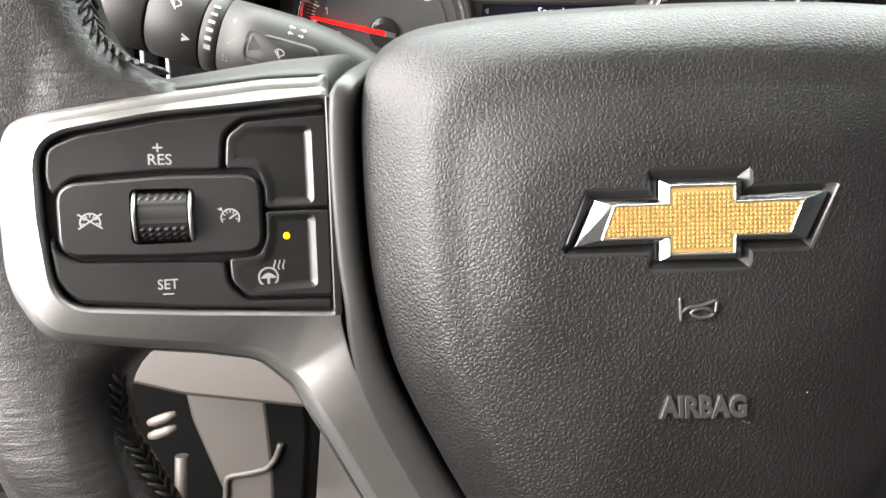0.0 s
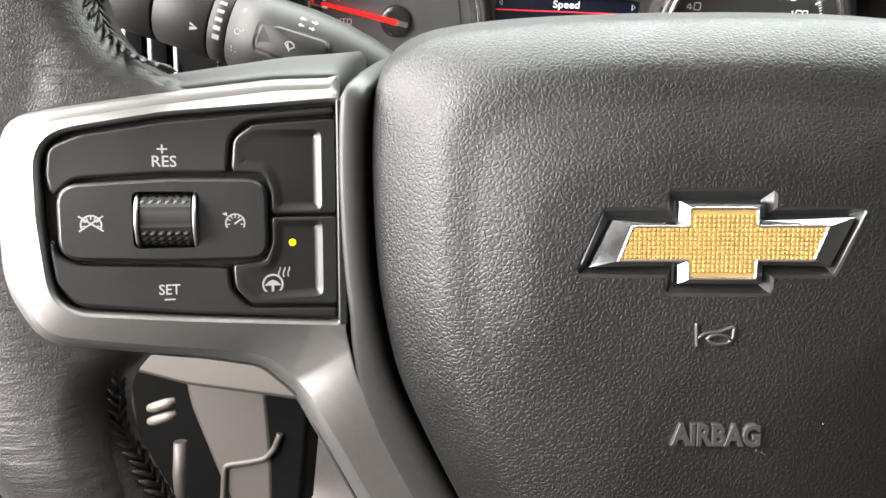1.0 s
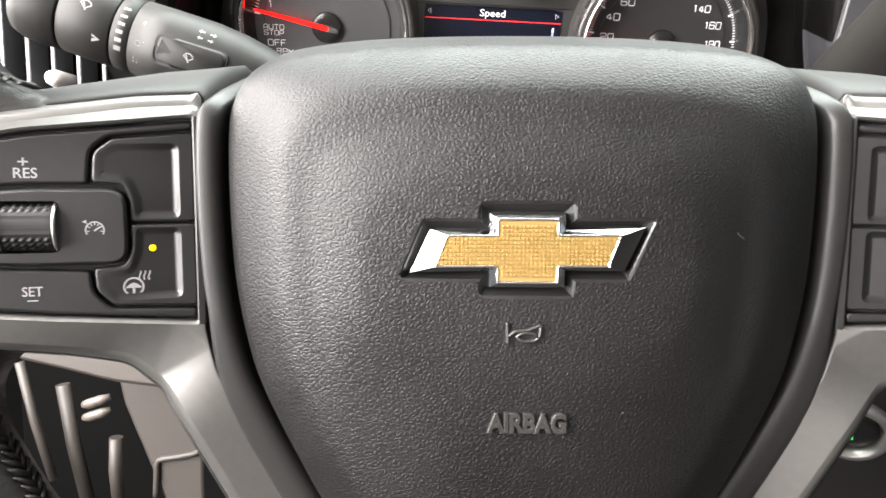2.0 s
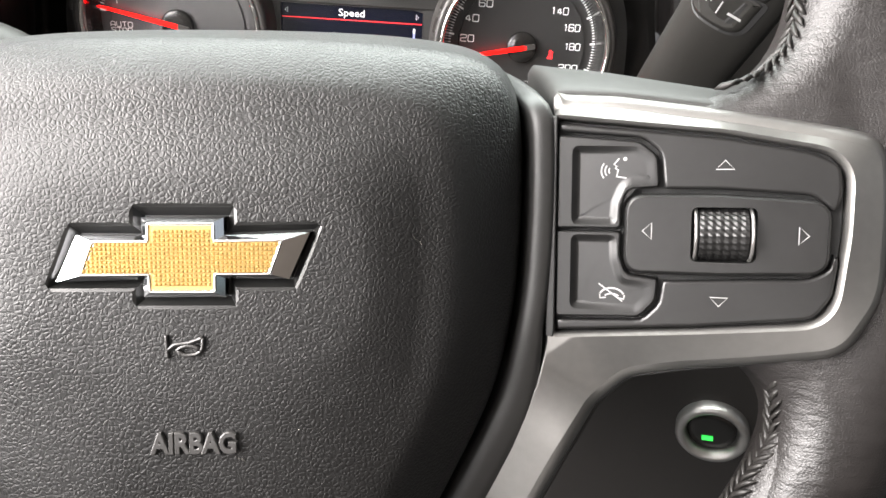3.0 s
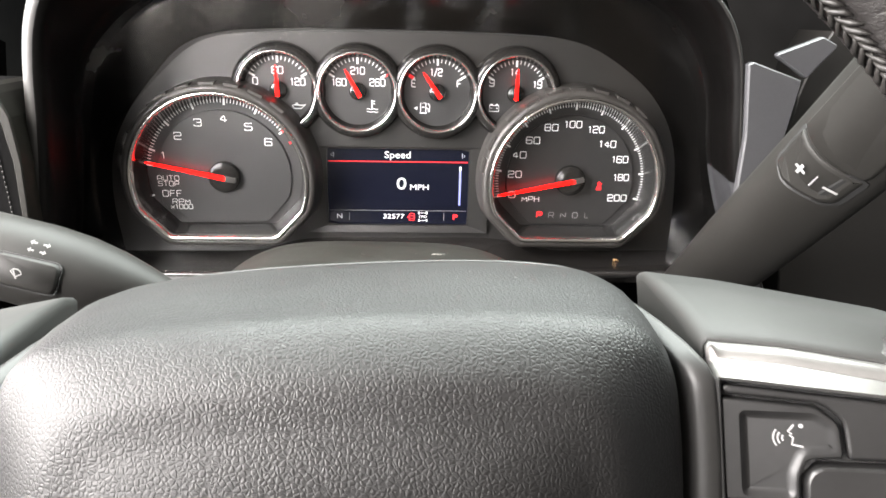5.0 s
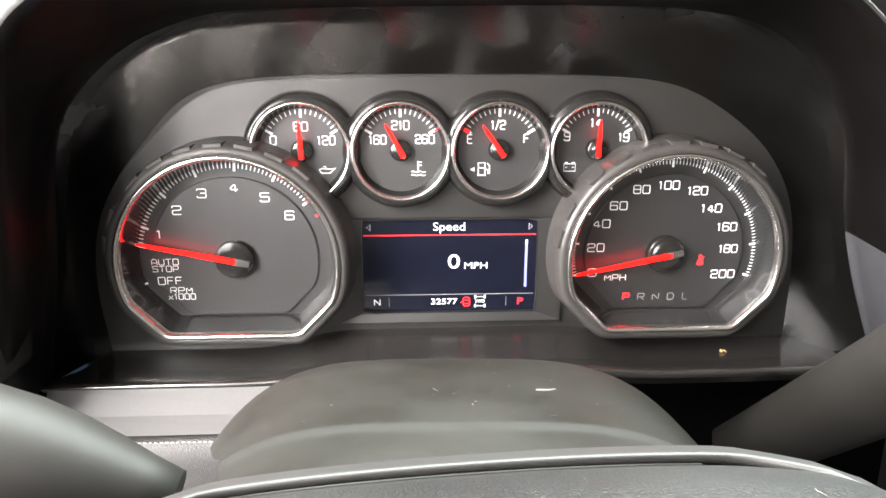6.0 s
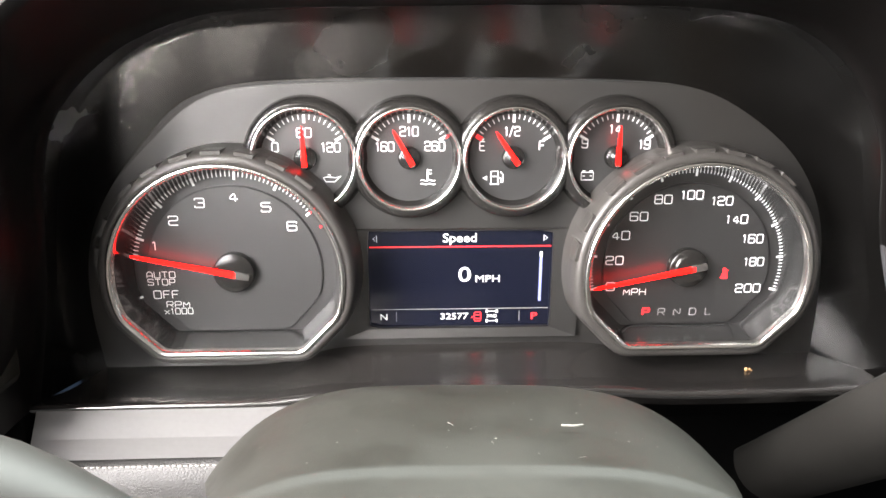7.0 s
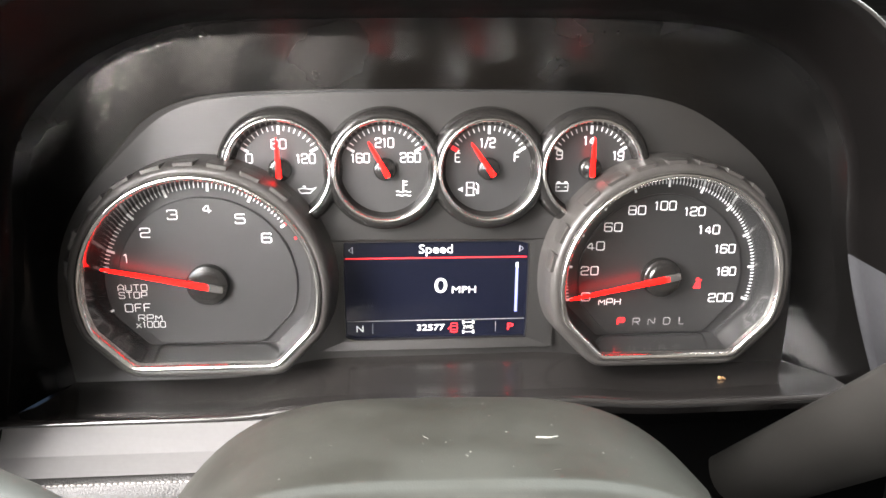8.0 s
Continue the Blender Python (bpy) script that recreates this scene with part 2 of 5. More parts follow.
def tube(path, radius, n=10, bm=None, caps=True, squash=1.0):
    """A tube along points in metres; radius one number or one a point."""
    bm = bm or bmesh.new()
    last, up = None, Vector((0, 0, 1))
    path = [Vector(p) for p in path]
    for i, p in enumerate(path):
        t = (path[min(i + 1, len(path) - 1)] - path[max(i - 1, 0)]).normalized()
        side = t.cross(up) if abs(t.dot(up)) < 0.98 else t.cross(Vector((0, 1, 0)))
        side.normalize()
        top = side.cross(t)
        r = radius if isinstance(radius, (int, float)) else radius[i]
        now = [bm.verts.new(p + side * r * math.cos(2 * math.pi * k / n) + top * r * squash * math.sin(2 * math.pi * k / n)) for k in range(n)]
        if last:
            bridge(bm, last, now)
        elif caps:
            bm.faces.new(now)
        last = now
    if caps:
        bm.faces.new(last)
    return bm


def box(x0, y0, z0, x1, y1, z1, bevel=0.0, bm=None, f=None):
    bm = bm or bmesh.new()
    vs = [bm.verts.new((x, y, z) if f is None else f(x, y, z)) for z in (z0, z1) for y in (y0, y1) for x in (x0, x1)]
    made = [bm.faces.new([vs[i] for i in q]) for q in ((0, 2, 3, 1), (4, 5, 7, 6), (0, 1, 5, 4), (2, 6, 7, 3), (0, 4, 6, 2), (1, 3, 7, 5))]
    if bevel:
        edges = list({e for q in made for e in q.edges})
        bmesh.ops.bevel(bm, geom=edges, offset=bevel, segments=3, profile=0.5, affect="EDGES")
    return bm


def stroke(bm, pts, width, f=flat, h=0.0, closed=False):
    """A flat ribbon along points."""
    pts = [Vector(p) for p in pts]
    n = len(pts)
    left, right = [], []
    for i, p in enumerate(pts):
        a = pts[i - 1] if closed or i else p
        b = pts[(i + 1) % n] if closed or i < n - 1 else p
        t = (b - a).normalized()
        s = Vector((-t.y, t.x)) * width / 2
        left.append(bm.verts.new(f(*(p + s), h)))
        right.append(bm.verts.new(f(*(p - s), h)))
    bridge(bm, left, right, closed)
    return bm


def fill(bm, pts, f=flat, h=0.0):
    bm.faces.new([bm.verts.new(f(x, y, h)) for x, y in pts])
    return bm


def arc(cx, cy, r, a0, a1, n=16, ry=None):
    return [(cx + r * math.cos(radians(a0 + (a1 - a0) * i / n)), cy + (ry or r) * math.sin(radians(a0 + (a1 - a0) * i / n))) for i in range(n + 1)]


def lettering(words, size, x, y, f=flat, h=0.05, thick=0.05, width=None, bold=0.0, bm=None, bevel=0.0):
    """Words in the built-in font, centred on x, y; width: the length of the line in millimetres; bold thickens the strokes."""
    curve = bpy.data.curves.new("words", "FONT")
    curve.body, curve.size, curve.align_x, curve.align_y = words, size, "CENTER", "CENTER"
    curve.extrude, curve.offset, curve.bevel_depth, curve.bevel_resolution, curve.resolution_u = thick, bold, bevel, 1, 3
    ob = new("words", curve)
    mesh = bpy.data.meshes.new_from_object(ob.evaluated_get(bpy.context.evaluated_depsgraph_get()))
    bpy.data.objects.remove(ob)
    bm = bm or bmesh.new()
    old = len(bm.verts)
    bm.from_mesh(mesh)
    bm.verts.ensure_lookup_table()
    mine = bm.verts[old:]
    xs = [v.co.x for v in mine]
    k = width / (max(xs) - min(xs)) if width else 1.0
    for v in mine:
        v.co = f(x + v.co.x * k, y + v.co.y, h + v.co.z)
    return bm


# square-built dial characters: lines in a box one wide and one high
GLYPHS = {
    "0": [[(0, 0), (0, 1), (1, 1), (1, 0), (0, 0)]], "1": [[(0.1, 0.8), (0.55, 1), (0.55, 0)]],
    "2": [[(0, 0.76), (0, 1), (1, 1), (1, 0.52), (0, 0.48), (0, 0), (1, 0)]],
    "3": [[(0, 0.8), (0, 1), (1, 1), (1, 0.52), (0.35, 0.52)], [(1, 0.55), (1, 0), (0, 0), (0, 0.2)]],
    "4": [[(0.76, 0), (0.76, 1), (0, 0.26), (1.05, 0.26)]],
    "5": [[(1, 1), (0, 1), (0, 0.56), (1, 0.56), (1, 0), (0, 0), (0, 0.18)]],
    "6": [[(1, 0.82), (1, 1), (0, 1), (0, 0), (1, 0), (1, 0.54), (0, 0.54)]],
    "8": [[(0, 0), (0, 1), (1, 1), (1, 0), (0, 0)], [(0, 0.52), (1, 0.52)]],
    "9": [[(0, 0.18), (0, 0), (1, 0), (1, 1), (0, 1), (0, 0.46), (1, 0.46)]],
    "A": [[(0, 0), (0, 0.7), (0.3, 1), (0.7, 1), (1, 0.7), (1, 0)], [(0, 0.34), (1, 0.34)]],
    "U": [[(0, 1), (0, 0), (1, 0), (1, 1)]], "T": [[(0, 1), (1, 1)], [(0.5, 1), (0.5, 0)]], "O": [[(0, 0), (0, 1), (1, 1), (1, 0), (0, 0)]],
    "S": [[(1, 0.82), (1, 1), (0, 1), (0, 0.54), (1, 0.46), (1, 0), (0, 0), (0, 0.18)]],
    "P": [[(0, 0), (0, 1), (1, 1), (1, 0.42), (0, 0.42)]], "F": [[(0, 0), (0, 1), (1, 1)], [(0, 0.52), (0.85, 0.52)]],
    "R": [[(0, 0), (0, 1), (1, 1), (1, 0.45), (0, 0.45)], [(0.55, 0.45), (1, 0)]], "M": [[(0, 0), (0, 1), (0.5, 0.3), (1, 1), (1, 0)]],
    "H": [[(0, 0), (0, 1)], [(1, 0), (1, 1)], [(0, 0.52), (1, 0.52)]], "N": [[(0, 0), (0, 1), (1, 0), (1, 1)]],
    "D": [[(0, 0), (0, 1), (0.75, 1), (1, 0.75), (1, 0.25), (0.75, 0), (0, 0)]], "L": [[(0, 1), (0, 0), (1, 0)]],
    "E": [[(1, 1), (0, 1), (0, 0), (1, 0)], [(0, 0.52), (0.85, 0.52)]], "/": [[(0, -0.1), (1, 1.1)]], "x": [[(0, 0), (1, 0.68)], [(0, 0.68), (1, 0)]],
}
NARROW = {"1": 0.62, "/": 0.7, "E": 0.85, "F": 0.85, "L": 0.85}


def squared(words, size, x, y, width, f=flat, h=0.05, weight=0.11, bm=None):
    """Words in square dial characters of the given height and line length, centred on x, y."""
    bm = bm or bmesh.new()
    widths = [NARROW.get(c, 1.0) for c in words]
    gap = 0.34 if len(words) > 1 else 0.0
    unit = (width - weight * size) / (sum(widths) + gap * (len(words) - 1))
    at = x - (width - weight * size) / 2
    tall = size * (1 - weight)
    for c, w in zip(words, widths):
        for line in GLYPHS[c]:
            pts = [(at + px * w * unit, y + (py - 0.5) * tall) for px, py in line]
            shut = len(pts) > 2 and pts[0] == pts[-1]
            core = pts[:-1] if shut else pts
            soft = [0.0 if not shut and i in (0, len(core) - 1) else 0.16 * size for i in range(len(core))]
            stroke(bm, rounded(core, soft, 4), weight * size, f, h, shut)
        at += (w + gap) * unit
    return bm


def open_curve(pts, n, rounds=2):
    """An open curve through rough points, its ends kept, in even steps."""
    for _ in range(rounds):
        pts = [pts[0]] + [tuple(Vector(a).lerp(Vector(b), k)) for a, b in zip(pts, pts[1:]) for k in (0.25, 0.75)] + [pts[-1]]
    return resample(pts, n, False)


def part(name, bm, material, parent, label=""):
    mesh = bpy.data.meshes.new(name)
    bm.to_mesh(mesh)
    bm.free()
    mesh.materials.append(material)
    ob = new(name, mesh)
    ob.parent = parent
    return tagged(ob, label)


def thing(name, m, label, category, kind="", group=""):
    ob = new(name)
    ob.empty_display_size = 0.02
    ob.matrix_world = m
    return tagged(ob, label, category, group, kind)


def structure(name, bm, material, label, category, m=None):
    ob = part(name, bm, material, None)
    if m is not None:
        ob.matrix_world = m
    return tagged(ob, label, category, kind="structure")


# ---- the cabin ----
def cabin():
    structure("floor", box(-0.75, -1.6, -0.05, 1.35, 1.15, 0.0), CARPET, "dark carpeted cab floor", "floor")
    structure("ceiling", box(-0.75, -1.6, 1.28, 1.35, 0.25, 1.32), HEADLINER, "pale fabric headliner", "ceiling")
    structure("wall_rear", box(-0.75, -1.66, 0.0, 1.35, -1.6, 1.32), REARWALL, "warm brown rear cab wall", "wall")
    structure("wall_front", box(-0.75, 1.15, 0.0, 1.35, 1.2, 0.80), DASH, "dark bulkhead under the windscreen", "wall")
    structure("ground", box(-400, -400, -0.62, 400, 400, -0.58), CONCRETE, "pale concrete ground outside", "ground")
    bm = box(-0.62, -1.6, 0.0, -0.56, -0.82, 0.74)
    box(-0.62, -1.6, 0.74, -0.56, -1.54, 1.28, bm=bm)
    box(-0.62, -0.90, 0.74, -0.56, -0.82, 1.28, bm=bm)
    box(-0.62, -1.54, 1.22, -0.56, 0.42, 1.28, bm=bm)
    box(-0.62, 0.38, 0.0, -0.56, 1.15, 0.80, bm=bm)
    box(-0.62, -0.82, 0.0, -0.56, 0.38, 0.10, bm=bm)
    structure("wall_left", done(bm, False), DASH, "dark cab side with an open doorway", "wall")
    bm = box(1.29, -1.6, 0.0, 1.35, 1.15, 0.74)
    box(1.29, -1.6, 0.74, 1.35, -0.72, 1.28, bm=bm)
    box(1.29, -0.72, 1.22, 1.35, 0.45, 1.28, bm=bm)
    structure("wall_right", done(bm, False), DASH, "dark door side with an open window", "wall")


cabin()

# ---- steering wheel ----
WHEEL = TRUCK @ pose(0, 0, 0, 90, 0, 0)
wheel = thing("steering_wheel", WHEEL, "black leather steering wheel with satin grey spokes", "steering wheel")
SPLAY = radians(18.3)


def pad(side, raise_by=0.0):
    """The tilted plane of a spoke's buttons: p outwards from the hub, v up, h towards the driver."""
    def f(p, v, h):
        h += raise_by
        return Vector((side * (82 + p * math.cos(SPLAY) - h * math.sin(SPLAY)), v, -21 + p * math.sin(SPLAY) + h * math.cos(SPLAY))) * MM
    return f


def mirrored(half):
    return half + [(-x, y) for x, y in reversed(half) if x > 1e-6]


COVER = smooth_loop(mirrored([(0, 53), (30, 52.5), (53, 51), (68.5, 48), (77, 39.5), (78.6, 22), (77.6, -8), (75, -24), (71.5, -38), (62.5, -57), (52, -77), (40, -93), (22, -102), (0, -104)]), 144, 2)
BADGE = [(-27.4, -5.3), (-22.7, 4.8), (-8.8, 4.6), (-8.8, 8.7), (8.8, 8.7), (8.8, 4.8), (27.4, 5.5), (22.7, -4.8), (8.8, -4.6), (8.8, -8.7), (-8.8, -8.7), (-8.8, -4.8)]
GOLDFACE = [(-21.2, -3.6), (-18.5, 3.4), (-6.9, 3.4), (-6.9, 7.2), (6.9, 7.2), (6.9, 3.5), (21.2, 3.7), (18.5, -3.4), (6.9, -3.4), (6.9, -7.2), (-6.9, -7.2), (-6.9, -3.5)]
RECESS = [(-29.8, -6.9), (-24.2, 6.9), (-10.8, 6.8), (-10.8, 11.0), (10.9, 11.0), (10.9, 6.9), (29.8, 7.2), (23.8, -6.8), (10.8, -6.8), (10.8, -10.8), (-10.8, -10.8), (-10.8, -6.9)]


def airbag():
    bm = bmesh.new()
    # inset, height, how far the upper edge is lifted as the cover rolls back over the hub, and how much more it is drawn in at the top
    levels = [(-3.0, -96, 4.6, 0), (-0.6, -88, 6.8, 0), (0.3, -78, 7.9, 0), (0.3, -66, 8.2, 0), (0.2, -52, 6.9, 0), (0.0, -40, 4.4, 0), (-0.2, -31, 2.0, 0), (-0.7, -24, 0.2, 0), (-1.6, -20.2, 0, 0), (-3.0, -17.4, 0, -0.4), (-5.0, -15.2, 0, -1.2), (-8.5, -12.2, 0, -2.4), (-12.5, -9.0, 0, -3.0), (-16.0, -6.5, 0, -3.4), (-18.6, -5.1, 0, -3.8), (-20.6, -4.5, 0, -4.0), (-23.0, -4.1, 0, -4.0), (-26.5, -3.6, 0, -4.0)]
    base = offset(COVER, -0.7)
    last = None
    for d, h, lift, more in levels:
        loop = []
        if d >= -0.7 or h < -80:
            inset = offset(COVER, d)
        else:
            q = 0.7 + d
            inset = [(x * (1 + q / 77.0), -25 + (y + 25) * (1 + q / 78.0)) for x, y in base]
        for x, y in inset:
            k = max(0.0, min(1.0, (y - 2) / 36.0))
            k3 = k * k * (3 - 2 * k)
            loop.append((x * (1 + 0.0042 * lift * k), y + lift * k3 * (1 - 0.08 * (x / 74) ** 4) - more * k3))
        now = ring(bm, loop, h)
        if last:
            bridge(bm, last, now)
        last = now
    edge = [(v.co.x / MM, v.co.y / MM) for v in last]
    # inner outline, an oval box round the emblem, on the same bearings
    inner = []
    for x, y in edge:
        a = math.atan2((y + 4) / 20.0, x / 38.0)
        c, sn = math.cos(a), math.sin(a)
        g = (abs(c) ** 4 + abs(sn) ** 4) ** -0.25
        inner.append((38.0 * g * c, -4 + 20.0 * g * sn))
    for w in (0.06, 0.13, 0.22, 0.32, 0.43, 0.55, 0.68, 0.82, 1.0):
        now = ring(bm, [(x + (u - x) * w, y + (v - y) * w) for (x, y), (u, v) in zip(edge, inner)], -3.6 + 3.15 * (1 - (1 - w) ** 1.35))
        bridge(bm, last, now)
        last = now
    recess = resample(rounded(RECESS, 0.8, 3), 96)
    rim = ring(bm, offset(recess, 0.7), -0.45)
    edges = [bm.edges.new((v[i], v[(i + 1) % len(v)])) for v in (rim,) for i in range(len(v))]
    edges += [e for e in bm.edges if len(e.link_faces) == 1 and all(v in set(last) for v in e.verts)]
    bmesh.ops.triangle_fill(bm, use_beauty=True, edges=edges)
    return done(bm)


cover = part("airbag_cover", airbag(), VINYL, wheel, "grained black vinyl airbag cover")
# smooth sloping walls of the sunken field round the emblem
bm = bmesh.new()
grow = lambda k, d: [(x + d * (1 if x > 0 else -1), y + d * (1 if y > 0 else -1)) for x, y in k]
walls = [[bm.verts.new(flat(x, y, h)) for x, y in loop] for loop, h in ((grow(RECESS, 0.75), -0.45), (RECESS, -0.75), (grow(BADGE, 0.35), -3.1))]
for a, b in zip(walls, walls[1:]):
    bridge(bm, a, b)
bm.faces.new(walls[-1])
part("emblem_field", done(bm, False), SMOOTH, cover, "smooth sunken field round the emblem")
words = part("cover_lettering", done(lettering("AIRBAG", 6.4, 0.9, -42.2, h=-1.0, thick=0.6, width=19.4, bold=0.14, bevel=0.3), False), RAISED, wheel, "raised lettering in the grained cover")
bm = bmesh.new()
for pts in ([(-4.4, -17.2), (-4.2, -22.4)], [(-4.2, -20.6), (-2.6, -19.4), (0.6, -19.0), (3.7, -17.8)], [(3.6, -17.8), (3.4, -20.4), (2.4, -21.6), (-0.8, -21.8), (-2.2, -20.6), (-0.6, -19.6), (2.0, -19.8), (3.0, -20.8)]):
    tube([flat(x, y, -0.12) for x, y in resample(pts, 14, False)], 0.45 * MM, 8, bm)
part("horn_symbol", done(bm), RAISED, wheel, "raised horn outline in the grained cover")


def badge():
    bm = bmesh.new()
    # chrome frame: from its foot up to the gold insert's edge, corner to corner
    foot, low, top, lip = ([bm.verts.new(flat(x * k, y * k, h)) for x, y in loop] for loop, k, h in ((BADGE, 1.012, -3.0), (BADGE, 1.0, 0.0), ([(x * 1.03, y * 1.06) for x, y in GOLDFACE], 1.0, 1.5), (GOLDFACE, 1.0, 1.2)))
    for a, b in ((foot, low), (low, top), (top, lip)):
        bridge(bm, a, b)
    bm.faces.new(lip)
    body = part("emblem_frame", done(bm, False), CHROME, wheel, "polished chrome emblem frame")
    edge = resample([(x * 1.015, y * 1.03) for x, y in GOLDFACE], 150)
    part("bright_border", done(tube([flat(x, y, 1.35) for x, y in edge + edge[:1]], 0.34 * MM, 8, None, False)), RING, body, "thin bright chrome border")
    gold = [(x * 0.985, y * 0.975) for x, y in GOLDFACE]
    bm = plate(gold, [(0, 1.0), (0, 1.35)])
    pitch = 0.95
    for i in range(-23, 24):
        for j in range(-8, 9):
            x, y, r = i * pitch, j * pitch, 0.41
            slant = 0.46 * y
            if (abs(x) < 6.2 and abs(y) < 6.5) or (abs(y) < 2.9 and -19.9 + slant < x < 19.9 + slant):
                low = [bm.verts.new(flat(x + a * r, y + b * r, 1.35)) for a, b in ((-1, -1), (1, -1), (1, 1), (-1, 1))]
                top = [bm.verts.new(flat(x + a * r * 0.45, y + b * r * 0.45, 1.74)) for a, b in ((-1, -1), (1, -1), (1, 1), (-1, 1))]
                bridge(bm, low, top)
                bm.faces.new(top)
    part("emblem_insert", done(bm, False), GOLD, body, "studded gold emblem insert")


badge()

# lip of the hub that runs round the airbag cover and, at the top, back along it
bm = bmesh.new()
last = None
for d, h in ((0.5, -62), (0.5, -21.5), (0.8, -19.6), (1.6, -18.3), (3.4, -17.8), (5.2, -17.6), (6.3, -17.9), (6.8, -18.9), (6.8, -24)):
    now = []
    for (x, y), (x0, y0) in zip(offset(COVER, d), COVER):
        wide = 1 + 0.55 * max(0.0, min(1.0, (-y0 - 18) / 22.0))
        x, y = x0 + (x - x0) * wide, y0 + (y - y0) * wide
        k = max(0.0, min(1.0, (y0 - 32) / 17.0))
        side = max(0.0, min(1.0, (abs(x0) - 50) / 18.0))
        deep = h - 0.11 * max(0, -y - 20) - (56 + 12 * (1 - side)) * k * k
        deep = max(deep, -97.0 - 0.15 * (h + 62))
        lift = 8.3 * max(0.0, min(1.0, (-24 - deep) / 52.0)) * k
        now.append(bm.verts.new(flat(x0 + (x - x0) * (1 - 0.35 * k), y0 + (y - y0) * (1 - 0.6 * k) + lift - 2.0 * k, deep)))
    if last:
        bridge(bm, last, now)
    last = now
part("hub_surround", done(bm), LIP, wheel, "dark satin lip round the airbag cover")

POD = resample(rounded([(3.4, 32.2), (3.4, -21.4), (37, -18.6), (66.4, -15.6), (68.4, 5), (68.4, 22.6), (42.9, 27.7)], [0.6, 0.6, 30, 9, 60, 9, 60], 8), 130)
BEZEL = resample(rounded([(2.0, 39.6), (2.4, -24), (-0.2, -35.5), (-7.0, -50), (-17, -71), (-32, -98), (-20, -104), (-3, -74), (6.5, -55), (14.5, -40.8), (22.5, -33), (36, -30.0), (50, -27.8), (70, -24.0), (79.0, -10), (79.4, 8), (78.4, 26.5), (49, 33.0), (18.3, 38.2)], [0.8, 4, 12, 20, 20, 4, 4, 20, 20, 10, 10, 20, 20, 12, 20, 30, 9, 60, 40], 8), 220)


def spoke(side):
    f = pad(side)
    bm = bmesh.new()

    def outlevel(d, h, lift=0.0):
        return [(x, y + (lift * (0.82 - 0.36 * max(0.0, min(1.0, x / 62.0))) * max(0.0, min(1.0, (y - 18) / 12.0)))) for x, y in (inset(d) if d < 0 else offset(BEZEL, d))], h
    def crown(base):
        """The trim's face leans back above and below the buttons."""
        def h(p):
            up = max(0.0, min(1.0, (p[1] - 24 + 0.13 * p[0]) / 9.0))
            down = max(0.0, min(1.0, (-p[1] - 17) / 12.0)) * max(0.0, min(1.0, (p[0] - 4) / 10.0))
            end = max(0.0, min(1.0, (p[0] - 66) / 12.0))
            return base - 8.0 * up * max(0.15, 1 - 0.75 * max(0, p[0]) / 60) - 5.0 * down * down - 4.5 * end * end
        return h
    seam = [Vector(q) for q in ((2.0, 39.6), (2.4, -24), (-0.2, -35.5), (-7.0, -50), (-17, -71), (-32, -98))]
    def by_hub(p):
        """Whether a point of the outline lies on the edge beside the hub."""
        p = Vector(p)
        for a, b in zip(seam, seam[1:]):
            t = max(0.0, min(1.0, (p - a).dot(b - a) / (b - a).length_squared))
            if (a.lerp(b, t) - p).length < 2.2:
                return True
        return False
    HUB = [by_hub(p) for p in BEZEL]
    def inset(d):
        """The outline drawn in, but hardly so along the seam beside the hub."""
        return [tuple(Vector(p).lerp(Vector(q), 0.12)) if near else q for p, q, near in zip(BEZEL, offset(BEZEL, d), HUB)]
    inner = inset(-3.2)
    a, b = ring(bm, inset(-3.21), crown(1.6), f), ring(bm, offset(POD, 1.01), 1.6, f)
    edges = [bm.edges.new((v[i], v[(i + 1) % len(v)])) for v in (a, b) for i in range(len(v))]
    bmesh.ops.triangle_fill(bm, use_beauty=True, edges=edges)
    last = ring(bm, inner, crown(1.6), f)
    for loop, h in (outlevel(-2.2, 1.35), outlevel(-1.3, 0.7), outlevel(-0.5, -0.4), outlevel(0.0, -1.8), outlevel(0.0, -6)):
        tall, low = crown(1.6), crown(h)
        now = [bm.verts.new(f(p[0], p[1], tall(p) if near and h > -5 else low(p))) for p, near in zip(loop, HUB)]
        bridge(bm, last, now)
        last = now
    last = ring(bm, offset(POD, 1.0), 1.6, f)
    for d, h in ((0.35, 1.2), (0.1, 0.4), (0.1, -6)):
        now = ring(bm, offset(POD, d), h, f)
        bridge(bm, last, now)
        last = now
    trim = part("spoke_trim", done(bm), SATIN, wheel, "satin grey painted spoke trim")
    bm = bmesh.new()
    last = None
    for loop, h in (outlevel(-0.8, -3.4), outlevel(0.3, -2.3), outlevel(0.9, -2.8, 0.4), outlevel(1.4, -4.8, 1.6), outlevel(1.5, -9, 4.2), outlevel(1.2, -18, 9), outlevel(0.9, -30, 14), outlevel(0.0, -46, 19.5), outlevel(-1.0, -52, 19.0)):
        # towards the hub the back edge runs straight back instead of outwards
        loop = [(x + 0.33 * min(0, h + 3) * max(0.0, 1 - max(0, x) / 50.0), y) for x, y in loop]
        # the lower arm is shallow: behind its face it draws in under the hub
        loop = [(x + 0.7 * min(0, h + 6) * max(0.0, min(1.0, (-y - 28) / 16.0)), y) for x, y in loop]
        now = ring(bm, loop, crown(h), f)
        if last:
            bridge(bm, last, now)
        last = now
    part("spoke_cover", done(bm), SOFT, wheel, "soft dark grey plastic behind the spoke trim")
    gasket = [(1.9, 32.8), (1.9, -22.2), (4.0, -22.2), (4.0, 32.8)]
